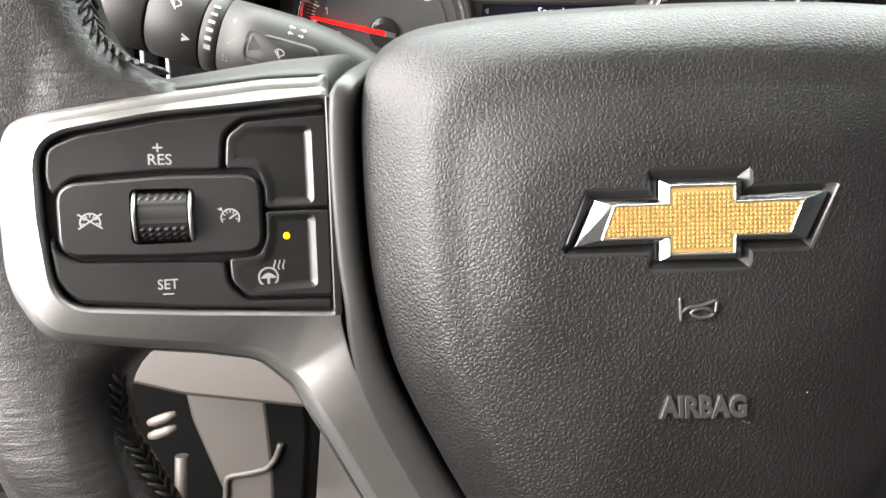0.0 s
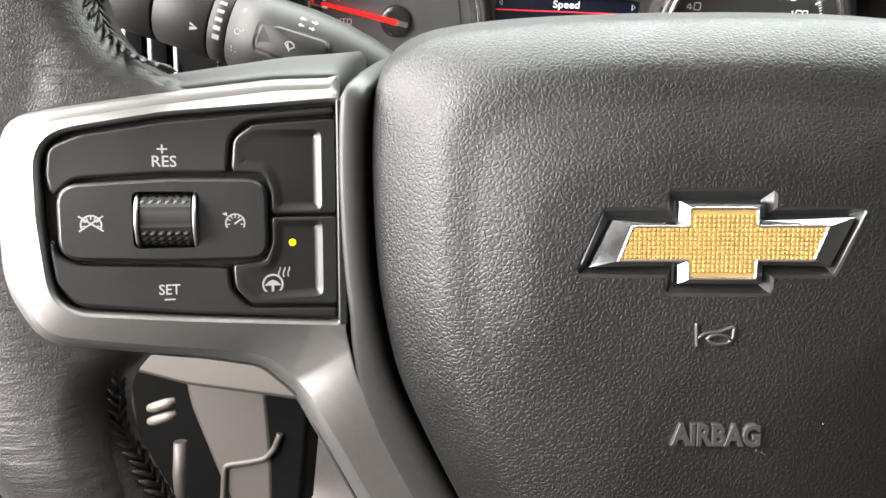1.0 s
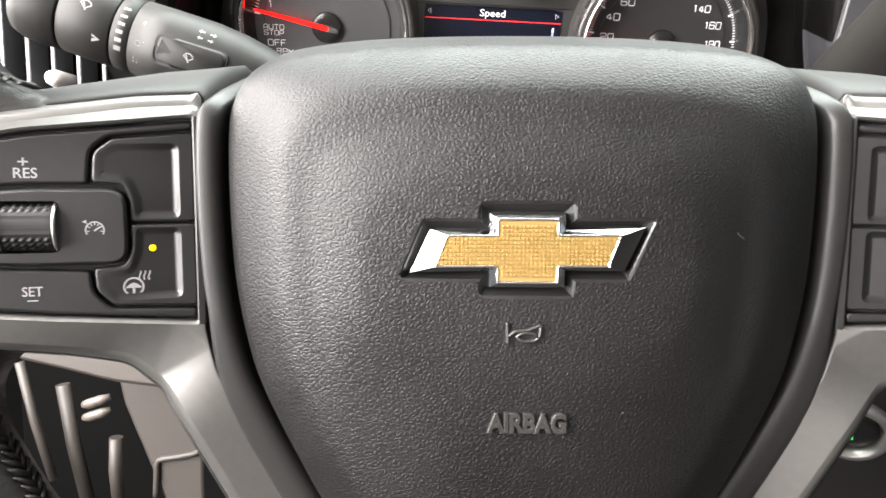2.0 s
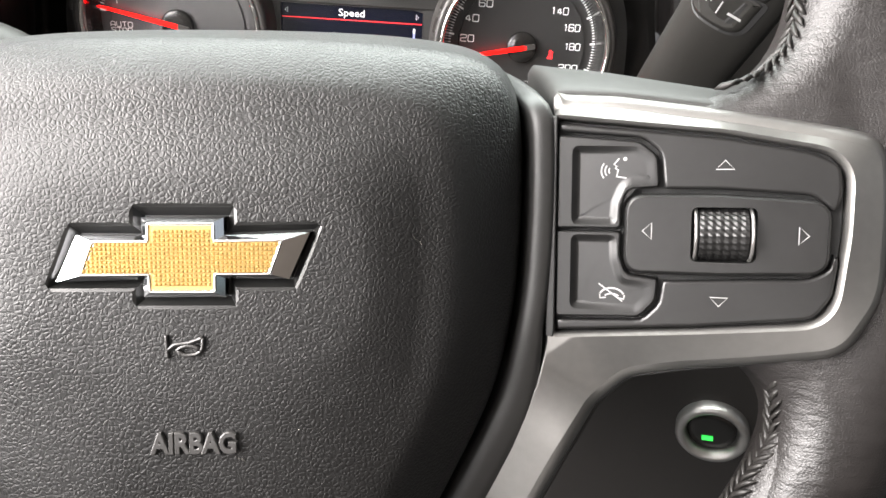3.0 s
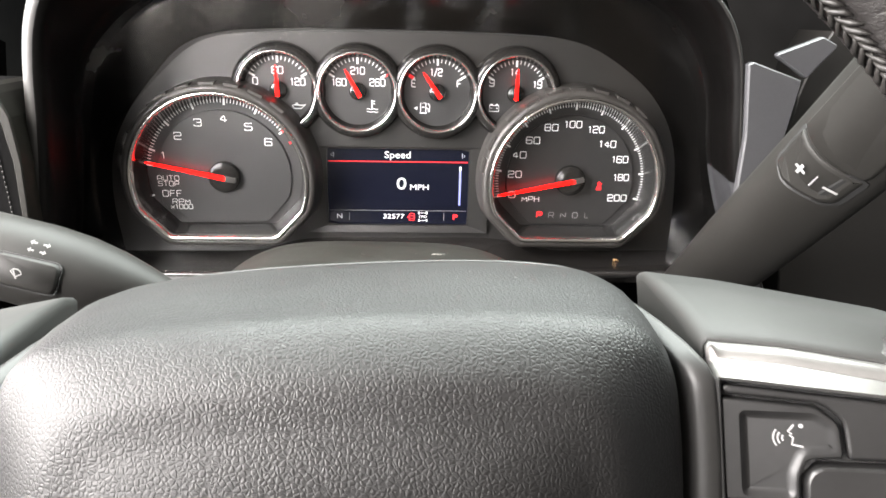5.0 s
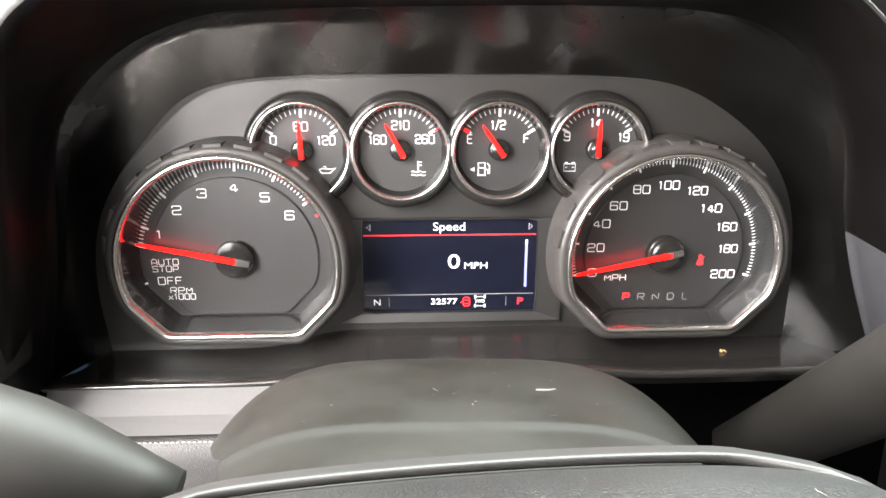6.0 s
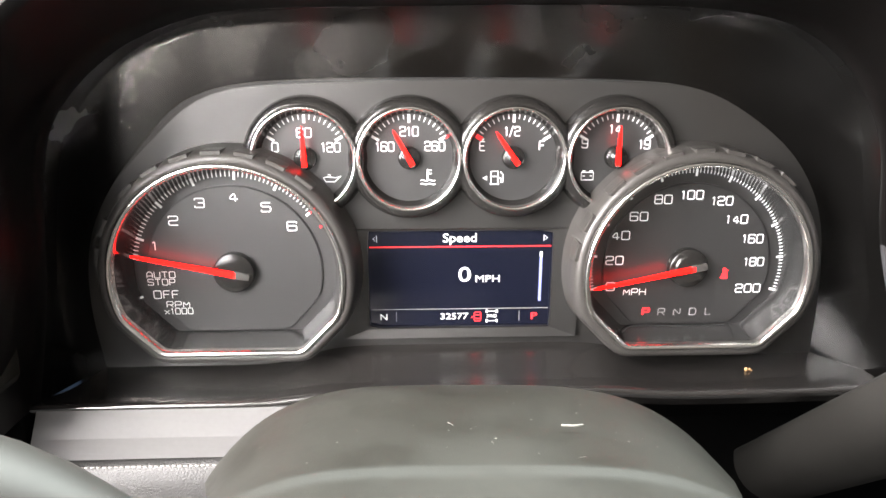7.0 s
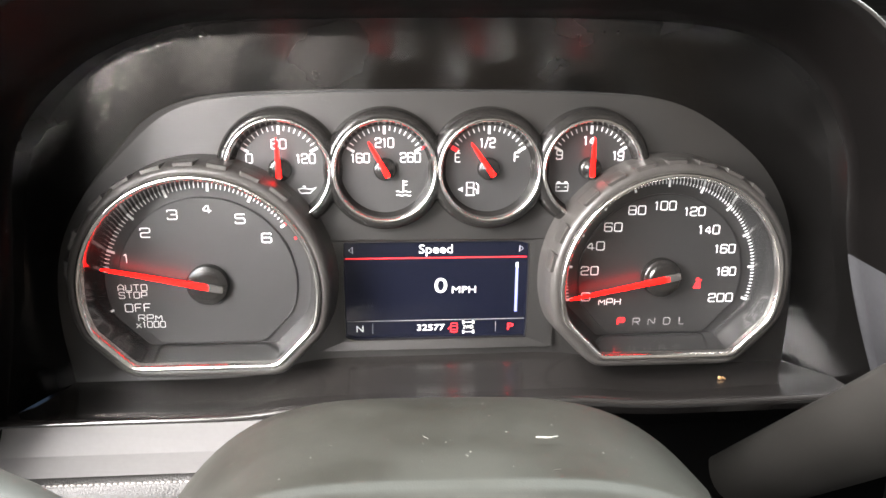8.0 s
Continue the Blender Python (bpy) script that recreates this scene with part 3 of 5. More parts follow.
    part("seam_gasket", done(plate(resample(rounded(gasket, 0.3, 2), 60), [(0, -1), (0, 1.75), (-0.3, 1.95)], f), False), BUTTON, wheel)
    part("button_bed", done(plate(POD, [(-0.3, -5), (-0.3, -2.2)], f), False), GAP, wheel)
    return f


BTN_UP = rounded([(4.0, 28.3), (4.0, 5.3), (19.6, 5.3), (19.6, 10.5), (21.0, 14.9), (28.4, 15.4), (27.8, 23.0), (23.4, 26.4)], [0.6, 0.5, 0.6, 2, 2.5, 0.6, 3.5, 3], 5)
BTN_LOW = rounded([(4.0, 4.7), (4.0, -17.0), (24.4, -16.2), (28.2, -12.2), (28.6, -6.6), (21.2, -5.8), (19.6, -1.5), (19.6, 4.7)], [0.5, 0.6, 3, 3.5, 0.6, 2.5, 2, 0.6], 5)
ROCKER = rounded([(20.3, 13.9), (20.3, -5.4), (42.0, -5.4), (65.3, -4.4), (65.3, 12.4), (42.0, 13.9)], [5, 4.5, 50, 5, 5, 50], 8)
UPPER = rounded([(4.2, 31.2), (4.2, 29.2), (24.2, 27.2), (28.6, 23.6), (29.4, 15.0), (42, 15.0), (62, 13.6), (66.4, 9.0), (67.4, 14), (66.8, 20.5), (60.5, 23.4), (42.6, 26.8)], [0.5, 0.4, 3, 4, 0.6, 30, 5, 2, 2, 3, 4, 40], 5)
LOWER = rounded([(4.2, -17.9), (4.2, -20.6), (37, -17.9), (62.5, -14.8), (66.4, -9.5), (67.4, -1), (66.5, 1), (65.8, -3.2), (61.5, -5.6), (42, -6.5), (29.6, -7.2), (29.0, -12.8), (25, -17.0)], [0.4, 0.5, 30, 4, 3, 2, 1, 3, 4, 30, 0.6, 4, 3], 5)
WELL = rounded([(35.6, 10.8), (35.6, -2.1), (49.9, -2.1), (49.9, 10.8)], 1.6, 5)


def icon(name, bm, f, parent):
    return part(name, done(bm, False), PRINT, parent, "white printed symbol")


def buttons(side, f):
    def key(name, loop, levels, label):
        return part(name, done(plate(resample(loop, 90), levels, f), True), BUTTON, wheel, label)
    def scooped(name, loop, scoop, label):
        scoop = resample(rounded(scoop, 1.6, 4), 70)
        # the floor falls towards the hub and runs out flush at the far side
        floor = lambda k: lambda p: 0.85 - k * (1 - (p[0] - 7.6) / 20.5)
        bm = framed(resample(offset(loop, -0.5), 90), scoop, 0.85, [(0.3, 0.7), (0.48, 0.3), (0.45, -3)], [(-0.35, floor(0.25)), (-0.9, floor(0.85)), (-1.5, floor(1.3)), (-2.0, floor(1.45))], f)
        bm.faces.new(ring(bm, offset(scoop, -2.0), floor(1.45), f))
        return part(name, done(bm), BUTTON, wheel, label)
    up = scooped("upper_button", BTN_UP, [(7.6, 25.6), (7.6, 6.2), (18.6, 6.2), (18.8, 11.4), (20.6, 15.9), (27.4, 16.3), (27.0, 22.4), (23.0, 25.2)], "black scooped upper spoke button")
    low = scooped("lower_button", BTN_LOW, [(7.6, 3.8), (7.6, -14.8), (23.8, -15.2), (27.2, -11.8), (27.4, -7.6), (20.4, -6.8), (18.8, -2.0), (18.6, 3.8)], "black scooped lower spoke button")
    over = key("upper_rocker_plate", UPPER, [(-0.1, -3), (0, 0.0), (-0.3, 0.35), (-0.8, 0.5)], "black plate over the rocker")
    under = key("lower_rocker_plate", LOWER, [(-0.1, -3), (0, 0.0), (-0.3, 0.35), (-0.8, 0.5)], "black plate under the rocker")
    bm = framed(resample(offset(ROCKER, -0.9), 100), resample(WELL, 60), 2.0, [(0.5, 1.7), (0.85, 1.0), (0.9, -3)], [(0, -2.0)], f)
    rocker = part("rocker_button", done(bm), BUTTON, wheel, "black rocker button with rounded ends")
    # thumbwheel: a knurled drum between two bright side rings
    bm = bmesh.new()
    drum, n = [], 26
    for j in range(13):
        p = 37.4 + 10.6 * j / 12
        row = []
        for i in range(n + 1):
            a = radians(-8 + 196 * i / n)
            stud = 0.32 if (i % 2 and j % 2) and not (side < 0 and 9 <= i <= 15) else 0.0
            if side < 0 and 10 <= i <= 14:
                stud = -0.25
            row.append(bm.verts.new(f(p, 4.3 + (6.0 + stud) * math.cos(a), -1.6 + (6.0 + stud) * math.sin(a))))
        drum.append(row)
    for a, b in zip(drum, drum[1:]):
        bridge(bm, a, b, False)
    drum_part = part("thumbwheel", done(bm, False), BUTTON, wheel, "knurled black thumbwheel")
    bm = bmesh.new()
    for p in (36.6, 48.8):
        tube([f(p, 4.3 + 6.15 * math.cos(radians(a)), -1.6 + 6.15 * math.sin(radians(a))) for a in range(0, 181, 9)], 0.42 * MM, 8, bm)
    part("bright_ring", done(bm), SATINRING, drum_part, "bright metal ring")
    return up, low, over, under, rocker


fr = spoke(1)
fl = spoke(-1)
r_up, r_low, r_over, r_under, r_rock = buttons(1, fr)
l_up, l_low, l_over, l_under, l_rock = buttons(-1, fl)
tri = [(-2.0, -1.0), (2.0, -1.0), (0, 1.1)]


def outline_tri(cx, cy, turn, f, h):
    c, s = math.cos(radians(turn)), math.sin(radians(turn))
    return stroke(bmesh.new(), [(cx + x * c - y * s, cy + x * s + y * c) for x, y in tri], 0.34, f, h, True)


icon("arrow_symbol", outline_tri(42.7, 20.6, 0, fr, 0.6), fr, r_over)
icon("arrow_symbol", outline_tri(42.4, -11.6, 180, fr, 0.6), fr, r_under)
icon("arrow_symbol", outline_tri(25.7, 5.0, 90, fr, 2.1), fr, r_rock)
icon("arrow_symbol", outline_tri(59.6, 4.5, -90, fr, 2.1), fr, r_rock)
scooped_in = lambda f: lambda p, v, h: f(p, v, h + 0.85 - 1.45 * (1 - (p - 7.6) / 20.5))
fr_in, fl_in = scooped_in(fr), scooped_in(fl)
bm = bmesh.new()
for r in (1.0, 1.9, 2.8):
    stroke(bm, arc(17.4, 19.4, r, 140, 220, 8), 0.35, fr_in, 0.05)
stroke(bm, [(18.8, 22.4), (17.6, 20.9), (18.3, 20.4), (17.9, 20.0), (18.6, 19.6), (18.3, 18.0), (20.6, 17.6)], 0.4, fr_in, 0.05)
fill(bm, arc(20.2, 22.2, 0.5, 0, 330, 8), fr_in, 0.05)
icon("voice_symbol", bm, fr_in, r_up)
bm = bmesh.new()
stroke(bm, arc(17.8, -11.6, 3.0, 20, 160, 12, 2.2), 0.45, fr_in, 0.05)
stroke(bm, arc(17.8, -11.9, 1.9, 30, 150, 10, 1.1), 0.4, fr_in, 0.05)
stroke(bm, [(14.9, -11.0), (15.0, -10.4 - 1.6), (16.4, -11.8)], 0.4, fr_in, 0.05)
stroke(bm, [(20.8, -11.0), (20.7, -12.0), (19.2, -11.8)], 0.4, fr_in, 0.05)
stroke(bm, [(14.6, -8.4), (20.4, -12.6)], 0.35, fr_in, 0.05)
icon("hang_up_symbol", bm, fr_in, r_low)
fl_read = lambda x, y, h: fl(-x, y, h)


def left_words(words, p, v, size, w, h, parent):
    icon("lettering", lettering(words, size, -p, v, fl_read, h, 0.03, w, 0.02), fl, parent)


left_words("RES", 43.0, 17.5, 3.6, 5.2, 0.55, l_over)
left_words("SET", 42.8, -12.0, 3.4, 4.6, 0.55, l_under)
bm = bmesh.new()
stroke(bm, [(42.2, 20.4), (44.4, 20.4)], 0.4, fl, 0.55)
stroke(bm, [(43.3, 19.4), (43.3, 21.4)], 0.4, fl, 0.55)
icon("plus_symbol", bm, fl, l_over)
bm = bmesh.new()
stroke(bm, [(41.6, -14.2), (44.0, -14.2)], 0.35, fl, 0.55)
icon("minus_symbol", bm, fl, l_under)
for p, crossed in ((27.8, False), (58.3, True)):
    bm = bmesh.new()
    stroke(bm, arc(p, 3.4, 2.1, -30, 210, 18), 0.35, fl, 2.1)
    for a in (-10, 30, 60, 90, 120, 150, 190):
        c, s = math.cos(radians(a)), math.sin(radians(a))
        stroke(bm, [(p + 1.2 * c, 3.4 + 1.2 * s), (p + 2.0 * c, 3.4 + 2.0 * s)], 0.25, fl, 2.1)
    if crossed:
        stroke(bm, [(p - 2.5, 5.4), (p + 2.5, 2.0)], 0.35, fl, 2.12)
        stroke(bm, [(p + 2.5, 5.4), (p - 2.5, 2.0)], 0.35, fl, 2.12)
    else:
        stroke(bm, [(p + 0.2, 3.2), (p - 1.3, 4.3)], 0.4, fl, 2.12)
        fill(bm, [(p + 2.9, 5.6), (p + 1.9, 6.0), (p + 1.7, 5.0)], fl, 2.1)
    icon("cruise_symbol", bm, fl, l_rock)
bm = bmesh.new()
stroke(bm, arc(19.6, -11.6, 2.3, 0, 345, 22), 0.45, fl_in, 0.02, True)
fill(bm, [(21.6, -11.9), (17.6, -11.9), (18.6, -10.9), (19.6, -10.5), (20.6, -10.9)], fl_in, 0.03)
stroke(bm, [(19.6, -11.8), (19.6, -13.7)], 0.6, fl_in, 0.03)
for k in range(3):
    stroke(bm, [(18.0 - 1.1 * k + 0.25 * math.sin(y * 2.2), -9.9 + y) for y in (0, 0.6, 1.2, 1.8, 2.4)], 0.35, fl_in, 0.03)
icon("heated_wheel_symbol", bm, fl, l_low)
part("indicator_light", done(plate(arc(14.7, -1.6, 0.85, 0, 345, 20), [(0, -0.6), (0, 0.1), (-0.3, 0.25)], fl_in)), AMBER, l_low, "lit amber indicator")


def rim():
    bm = bmesh.new()
    rows, n = 150, 24
    loops = []
    for i in range(rows):
        a = 2 * math.pi * i / rows
        swell = 1 + 0.03 * math.exp(-((math.sin(a) + 0.05) / 0.28) ** 2)
        r, cx, cy = 167.6, 0, 12.5
        c, s = math.cos(a), math.sin(a)
        loop = []
        for j in range(n):
            b = 2 * math.pi * j / n
            d, h = 17.0 * swell * math.cos(b), -14 + 14.0 * math.sin(b)
            loop.append(bm.verts.new(flat(cx + (r + d) * c, cy + (r + d) * s, h)))
        loops.append(loop)
    for i in range(rows):
        bridge(bm, loops[i], loops[(i + 1) % rows])
    return part("rim", done(bm), LEATHER, wheel, "black leather-wrapped rim")


the_rim = rim()
GRIP = smooth_loop([(100, 33), (120, 37), (131, 40), (138, 48), (141.5, 60), (142, 78), (165, 80), (172, 40), (173, 0), (168, -45), (152, -75), (130, -72), (139.6, -48), (139.6, -36), (131, -27), (100, -25)], 120, 2)
for side in (1, -1):
    bm = plate(GRIP, [(-1, -34), (0, -26), (0.3, -17), (-0.6, -9.5), (-3.5, -5.2), (-7, -4.0)])
    top = max(bm.faces, key=lambda q: len(q.verts) if q.verts[0].co.z > -0.006 else 0)
    made = bmesh.ops.triangulate(bm, faces=[top])
    for _ in range(2):
        edges = list({e for q in bm.faces if all(v.co.z > -0.00401 for v in q.verts) for e in q.edges})
        bmesh.ops.subdivide_edges(bm, edges=edges, cuts=2, use_grid_fill=True)
    for v in bm.verts:
        x, y, h = v.co / MM
        if h < -17 and x < 152:
            x = min(152.0, x + 0.8 * (-17 - h))
        lean = h - 21 + 0.33 * (min(x, 146) - 82)
        q = (math.hypot(x, y - 12.5) - 167.6) / 17.5
        fade = max(0.0, min(1.0, (72 - abs(y - 2)) / 16.0))
        shell = -14 + 14.0 * math.sqrt(max(0.0, 1 - q * q)) + 0.9 * fade - 0.5 - 18.0 * max(0.0, abs(q) - 1)
        if h > -10:
            lean = 0.5 * (lean + shell + math.hypot(lean - shell, 5.0)) - 1.2 * (1 - fade)
        v.co = flat(side * x, y, lean)
    part("spoke_grip", done(bm, True, 999), LEATHER, wheel, "black leather where the spoke meets the rim")
    # leather lacing along the inner edge of the rim, up from and down from the spoke
    ring_at = lambda deg, r: (r * math.cos(radians(deg)), 12.5 + r * math.sin(radians(deg)))
    above = [(123, 39.2), (128.4, 40.9), (132.7, 42.8), (138.0, 48.2), (140.4, 54.0), (140.8, 62.0)] + [ring_at(22 + 2 * k, 150.3) for k in range(22)]
    below = [(136.5, -27.5), (138.2, -31), (139.4, -38), (139.6, -45.5), (137.2, -51.8)] + [ring_at(-27 - 2 * k, 150.6) for k in range(20)]
    for path in (above, below):
        bm = bmesh.new()
        fine = resample(path, int(sum(math.dist(p, q) for p, q in zip(path, path[1:])) / 0.9), False)
        rng = random.Random(5)
        for k in range(0, len(fine) - 7, 3):
            for turn in (-1, 1):
                j = k + (1 if turn > 0 else 0)
                leaf = []
                for step, (along_by, across, out_by) in enumerate(((0, 3.8, -0.4), (2, 2.6, 0.3), (4, 0.6, 0.4), (6, -0.6, 0.0))):
                    x, y = fine[min(j + along_by, len(fine) - 1)]
                    inward = Vector((-x, 12.5 - y)).normalized() * (out_by + rng.uniform(-0.15, 0.15))
                    leaf.append(flat(side * (x + inward.x), y + inward.y, -13.2 + turn * across + rng.uniform(-0.6, 0.6)))
                tube(leaf, [0.2 * MM, rng.uniform(0.5, 0.9) * MM, rng.uniform(0.5, 0.8) * MM, 0.2 * MM], 6, bm)
        part("stitching", done(bm), STITCH, the_rim, "laced seam along the inner edge")
bm = bmesh.new()
tube([flat(0, -8, -60), flat(0, -8, -180)], [62 * MM, 50 * MM], 28, bm)
part("hub_back", done(bm), GLOSSDASH, wheel)

# ---- instrument cluster ----
CL = TRUCK @ pose(0.0069, 0.3200, 0.1097, 110.25, 2.73, 0.88) @ Matrix.Scale(0.9882, 4)
cluster = thing("instrument_cluster", CL, "instrument cluster with two large dials, four small gauges and a display", "instrument cluster")
BIG = {"tach": (-113.0, 8.4), "speed": (115.0, 8.4)}
SMALL = [(-75.8, 64.0), (-25.7, 64.0), (25.0, 64.0), (75.6, 64.0)]

ARCH = smooth_loop([(-203, -64), (-200, -20), (-198, 20), (-172, 50), (-150, 72), (-128, 92), (-100, 99), (0, 101.5), (108, 100), (136, 92), (170, 66), (196, 30), (200, -20), (203, -64)], 120, 2)
SCREENHOLE = rounded([(-47.5, 26.6), (-47.5, -26.2), (47.5, -26.2), (47.5, 26.6)], 0.5, 2)
bm = framed(ARCH, resample(SCREENHOLE, 40), 3.0, [(0, -6)], [(0, -1)])
part("gauge_panel", done(bm, False), PANEL, cluster, "dark grey gauge panel")
# sunken trapezoid round the display
bm = bmesh.new()
for x in (-1, 1):
    bm.faces.new([bm.verts.new(flat(*q)) for q in ((x * 48, 27, 3.2), (x * 61, 28, 4.0), (x * 61, -31, 5.0), (x * 48, -26.5, 3.2))])
bm.faces.new([bm.verts.new(flat(*q)) for q in ((-48, -26.5, 3.2), (48, -26.5, 3.2), (61, -31, 5.0), (-61, -31, 5.0))])
bm.faces.new([bm.verts.new(flat(*q)) for q in ((-48, 27, 3.2), (48, 27, 3.2), (61, 28, 4.0), (-61, 28, 4.0))])
part("display_surround", done(bm, False), PANEL, cluster)

display = part("display", done(plate(SCREENHOLE, [(0.4, -2), (0.4, 0.2)]), False), SCREEN, cluster, "lit dark colour display")


def screen_part(name, bm, material, label=""):
    return part(name, done(bm, False), material, display, label)


screen_part("title_lettering", lettering("Speed", 6.6, -0.4, 21.9, h=0.45, width=17.3, bold=0.02), DIALPRINT)
screen_part("speed_reading", lettering("0", 11.5, 2.2, 2.0, h=0.45, width=6.6, bold=0.05), DIALPRINT)
screen_part("unit_lettering", lettering("MPH", 5.3, 14.3, -0.2, h=0.45, width=12.6), DIALPRINT)
screen_part("compass_lettering", lettering("N", 5.0, -40.2, -21.0, h=0.45, width=3.6), DIALPRINT)
screen_part("gear_lettering", lettering("P", 5.2, 39.2, -21.2, h=0.45, width=3.3, bold=0.08), REDPRINT)
screen_part("odometer_lettering", lettering("32577", 4.8, -3.2, -20.9, h=0.45, width=14.6, bold=0.03), DIALPRINT)
screen_part("title_rule", box(-46.8, 17.2, 0.3, 46.8, 17.75, 0.5, f=flat), REDPRINT)
bm = box(-46.6, -16.75, 0.3, 46.8, -16.45, 0.5, f=flat)
for x in (-33.6, 31.4):
    box(x - 0.15, -23.6, 0.3, x + 0.15, -18.2, 0.5, bm=bm, f=flat)
screen_part("status_rule", bm, PRINT)
for s in (-1, 1):
    screen_part("page_arrow", stroke(bmesh.new(), [(s * 43.9 + s * 0.9, 21.9), (s * 43.9 - s * 0.9, 23.6), (s * 43.9 - s * 0.9, 20.2)], 0.35, h=0.45, closed=True), DIALPRINT)
screen_part("scroll_bar", box(41.2, -12.6, 0.3, 42.6, 11.4, 0.5, f=flat), SCREENBLUE)
screen_part("scroll_thumb", box(41.2, 11.6, 0.3, 42.6, 14.4, 0.52, f=flat), DIALPRINT)
bm = stroke(bmesh.new(), rounded([(7.6, -18.6), (11.0, -18.6), (11.0, -23.6), (7.6, -23.6)], 0.8, 3), 0.5, h=0.45, closed=True)
stroke(bm, [(8.2, -20.2), (10.4, -20.2)], 0.5, h=0.45)
stroke(bm, [(8.2, -22.2), (10.4, -22.2)], 0.5, h=0.45)
stroke(bm, [(7.4, -20.6), (6.0, -21.8)], 0.5, h=0.45)
screen_part("door_ajar_symbol", bm, REDPRINT)
bm = lettering("2WD", 2.7, 16.8, -20.9, h=0.45, width=5.4)
for y in (-18.2, -23.6):
    stroke(bm, [(14.4, y), (19.4, y)], 0.35, h=0.45)
    for x in (14.2, 19.5):
        box(x - 0.5, y - 0.9, 0.35, x + 0.5, y + 0.9, 0.5, bm=bm, f=flat)
screen_part("drive_symbol", bm, DIALPRINT)


def dial_outline(r, drop, half):
    """A circle whose foot is cut by two slants and a flat."""
    pts = arc(0, 0, r, -20, 200, 60)
    loop = resample(pts + [(-half, -drop), (half, -drop)], 150)
    for _ in range(2):
        loop = [tuple((Vector(loop[i - 1]) + 2 * Vector(loop[i]) + Vector(loop[(i + 1) % 150])) / 4) for i in range(150)]
    return loop


def big_dial(name, cx, cy, label):
    f = lambda x, y, h: flat(cx + x, cy + y, h)
    out = dial_outline(55.7, 38.0, 34.2)
    # knurled cowl
    bm = bmesh.new()
    last = None
    for d, h in ((7.4, 3.2), (6.4, 16.0), (5.4, 22.5), (4.2, 25.0), (2.2, 25.8), (0.4, 25.4), (0.4, 20)):
        now = ring(bm, offset(out, d if d > 0.5 else d), h, f)
        if last:
            bridge(bm, last, now)
        last = now
    cowl = part(name, done(bm), COWL, cluster, label)
    for a in (46, 60, 74, 88, 102, 116, 130, 150, 164):
        loop = arc(0, 0, 62.2, a, a + 9, 5) + arc(0, 0, 58.8, a + 9, a, 5)
        part("knurl", done(plate(loop, [(0, 8), (0, 23.0), (-0.5, 24.4)], f), False), COWL, cowl)
    # chrome ring
    bm = bmesh.new()
    last = None
    for d, h in ((0.6, 22), (0.6, 26.2), (0.1, 27.0), (-0.9, 27.2), (-1.9, 26.4), (-2.4, 24.8), (-2.6, 22)):
        now = ring(bm, offset(out, d), h, f)
        if last:
            bridge(bm, last, now)
        last = now
    part("chrome_ring", done(bm), RING, cowl, "bright chrome ring")
    # sloping wall down to the face
    bm = bmesh.new()
    a, b, c = ring(bm, offset(out, -2.6), 23, f), ring(bm, offset(out, -3.4), 15, f), ring(bm, offset(out, -6.0), 8.4, f)
    bridge(bm, a, b)
    bridge(bm, b, c)
    part("dial_wall", done(bm), WALLGLOSS, cowl)
    part("dial_face", done(plate(offset(out, -5.2), [(0, 4), (0, 8.0)], f), False), DIAL, cowl, "matt black dial face")
    inner = dial_outline(43.2, 31.2, 26.0)
    part("raised_face", done(plate(inner, [(0, 7), (0, 9.0), (-0.5, 9.3)], f), False), DIAL, cowl)
    return cowl, f


def ticks(bm, f, r0, r1, a0, a1, n, major, h, w=0.5, wm=1.3, short=1.6):
    for i in range(n + 1):
        a = radians(a0 + (a1 - a0) * i / n)
        c, s = math.cos(a), math.sin(a)
        big = i % major == 0
        ri = r0 - (short if big else 0.0)
        stroke(bm, [(ri * c, ri * s), (r1 * c, r1 * s)], wm if big else w, f, h)
    return bm


def needle(parent, f, angle, length, tail, h, w):
    a = radians(angle)
    c, s = math.cos(a), math.sin(a)
    pts = [(-tail, w * 0.42), (-tail, -w * 0.42), (length - 3, -w * 0.22), (length, -w * 0.08), (length, w * 0.08), (length - 3, w * 0.22)]
    return part("needle", done(plate([(x * c - y * s, x * s + y * c) for x, y in pts], [(0, h), (0, h + 0.7), (-0.15, h + 1.0)], f), False), NEEDLE, parent, "lit red needle")


def hub(parent, f, r, h0, h1, angle):
    """The needle's cap: a stepped disc with a ridge in line with the needle."""
    bm = plate(arc(0, 0, r, 0, 351, 39), [(0.4, h0), (0.2, h1 - 2.4), (-0.4, h1 - 1.7), (-1.6, h1 - 1.4), (-2.2, h1 - 1.4), (-2.6, h1 - 0.4), (-3.2, h1)], f)
    cap = part("needle_cap", done(bm), GLOSSDASH, parent, "black needle hub")
    c, s = math.cos(radians(angle)), math.sin(radians(angle))
    loop = rounded([(-r * 0.86, r * 0.16), (-r * 0.86, -r * 0.16), (-0.5, -r * 0.2), (-0.5, r * 0.2)], 0.5, 2)
    part("cap_ridge", done(plate([(x * c - y * s, x * s + y * c) for x, y in loop], [(0, h1 - 1), (0, h1 + 0.7), (-0.3, h1 + 1.0)], f), False), CAPGREY, cap)
    return cap


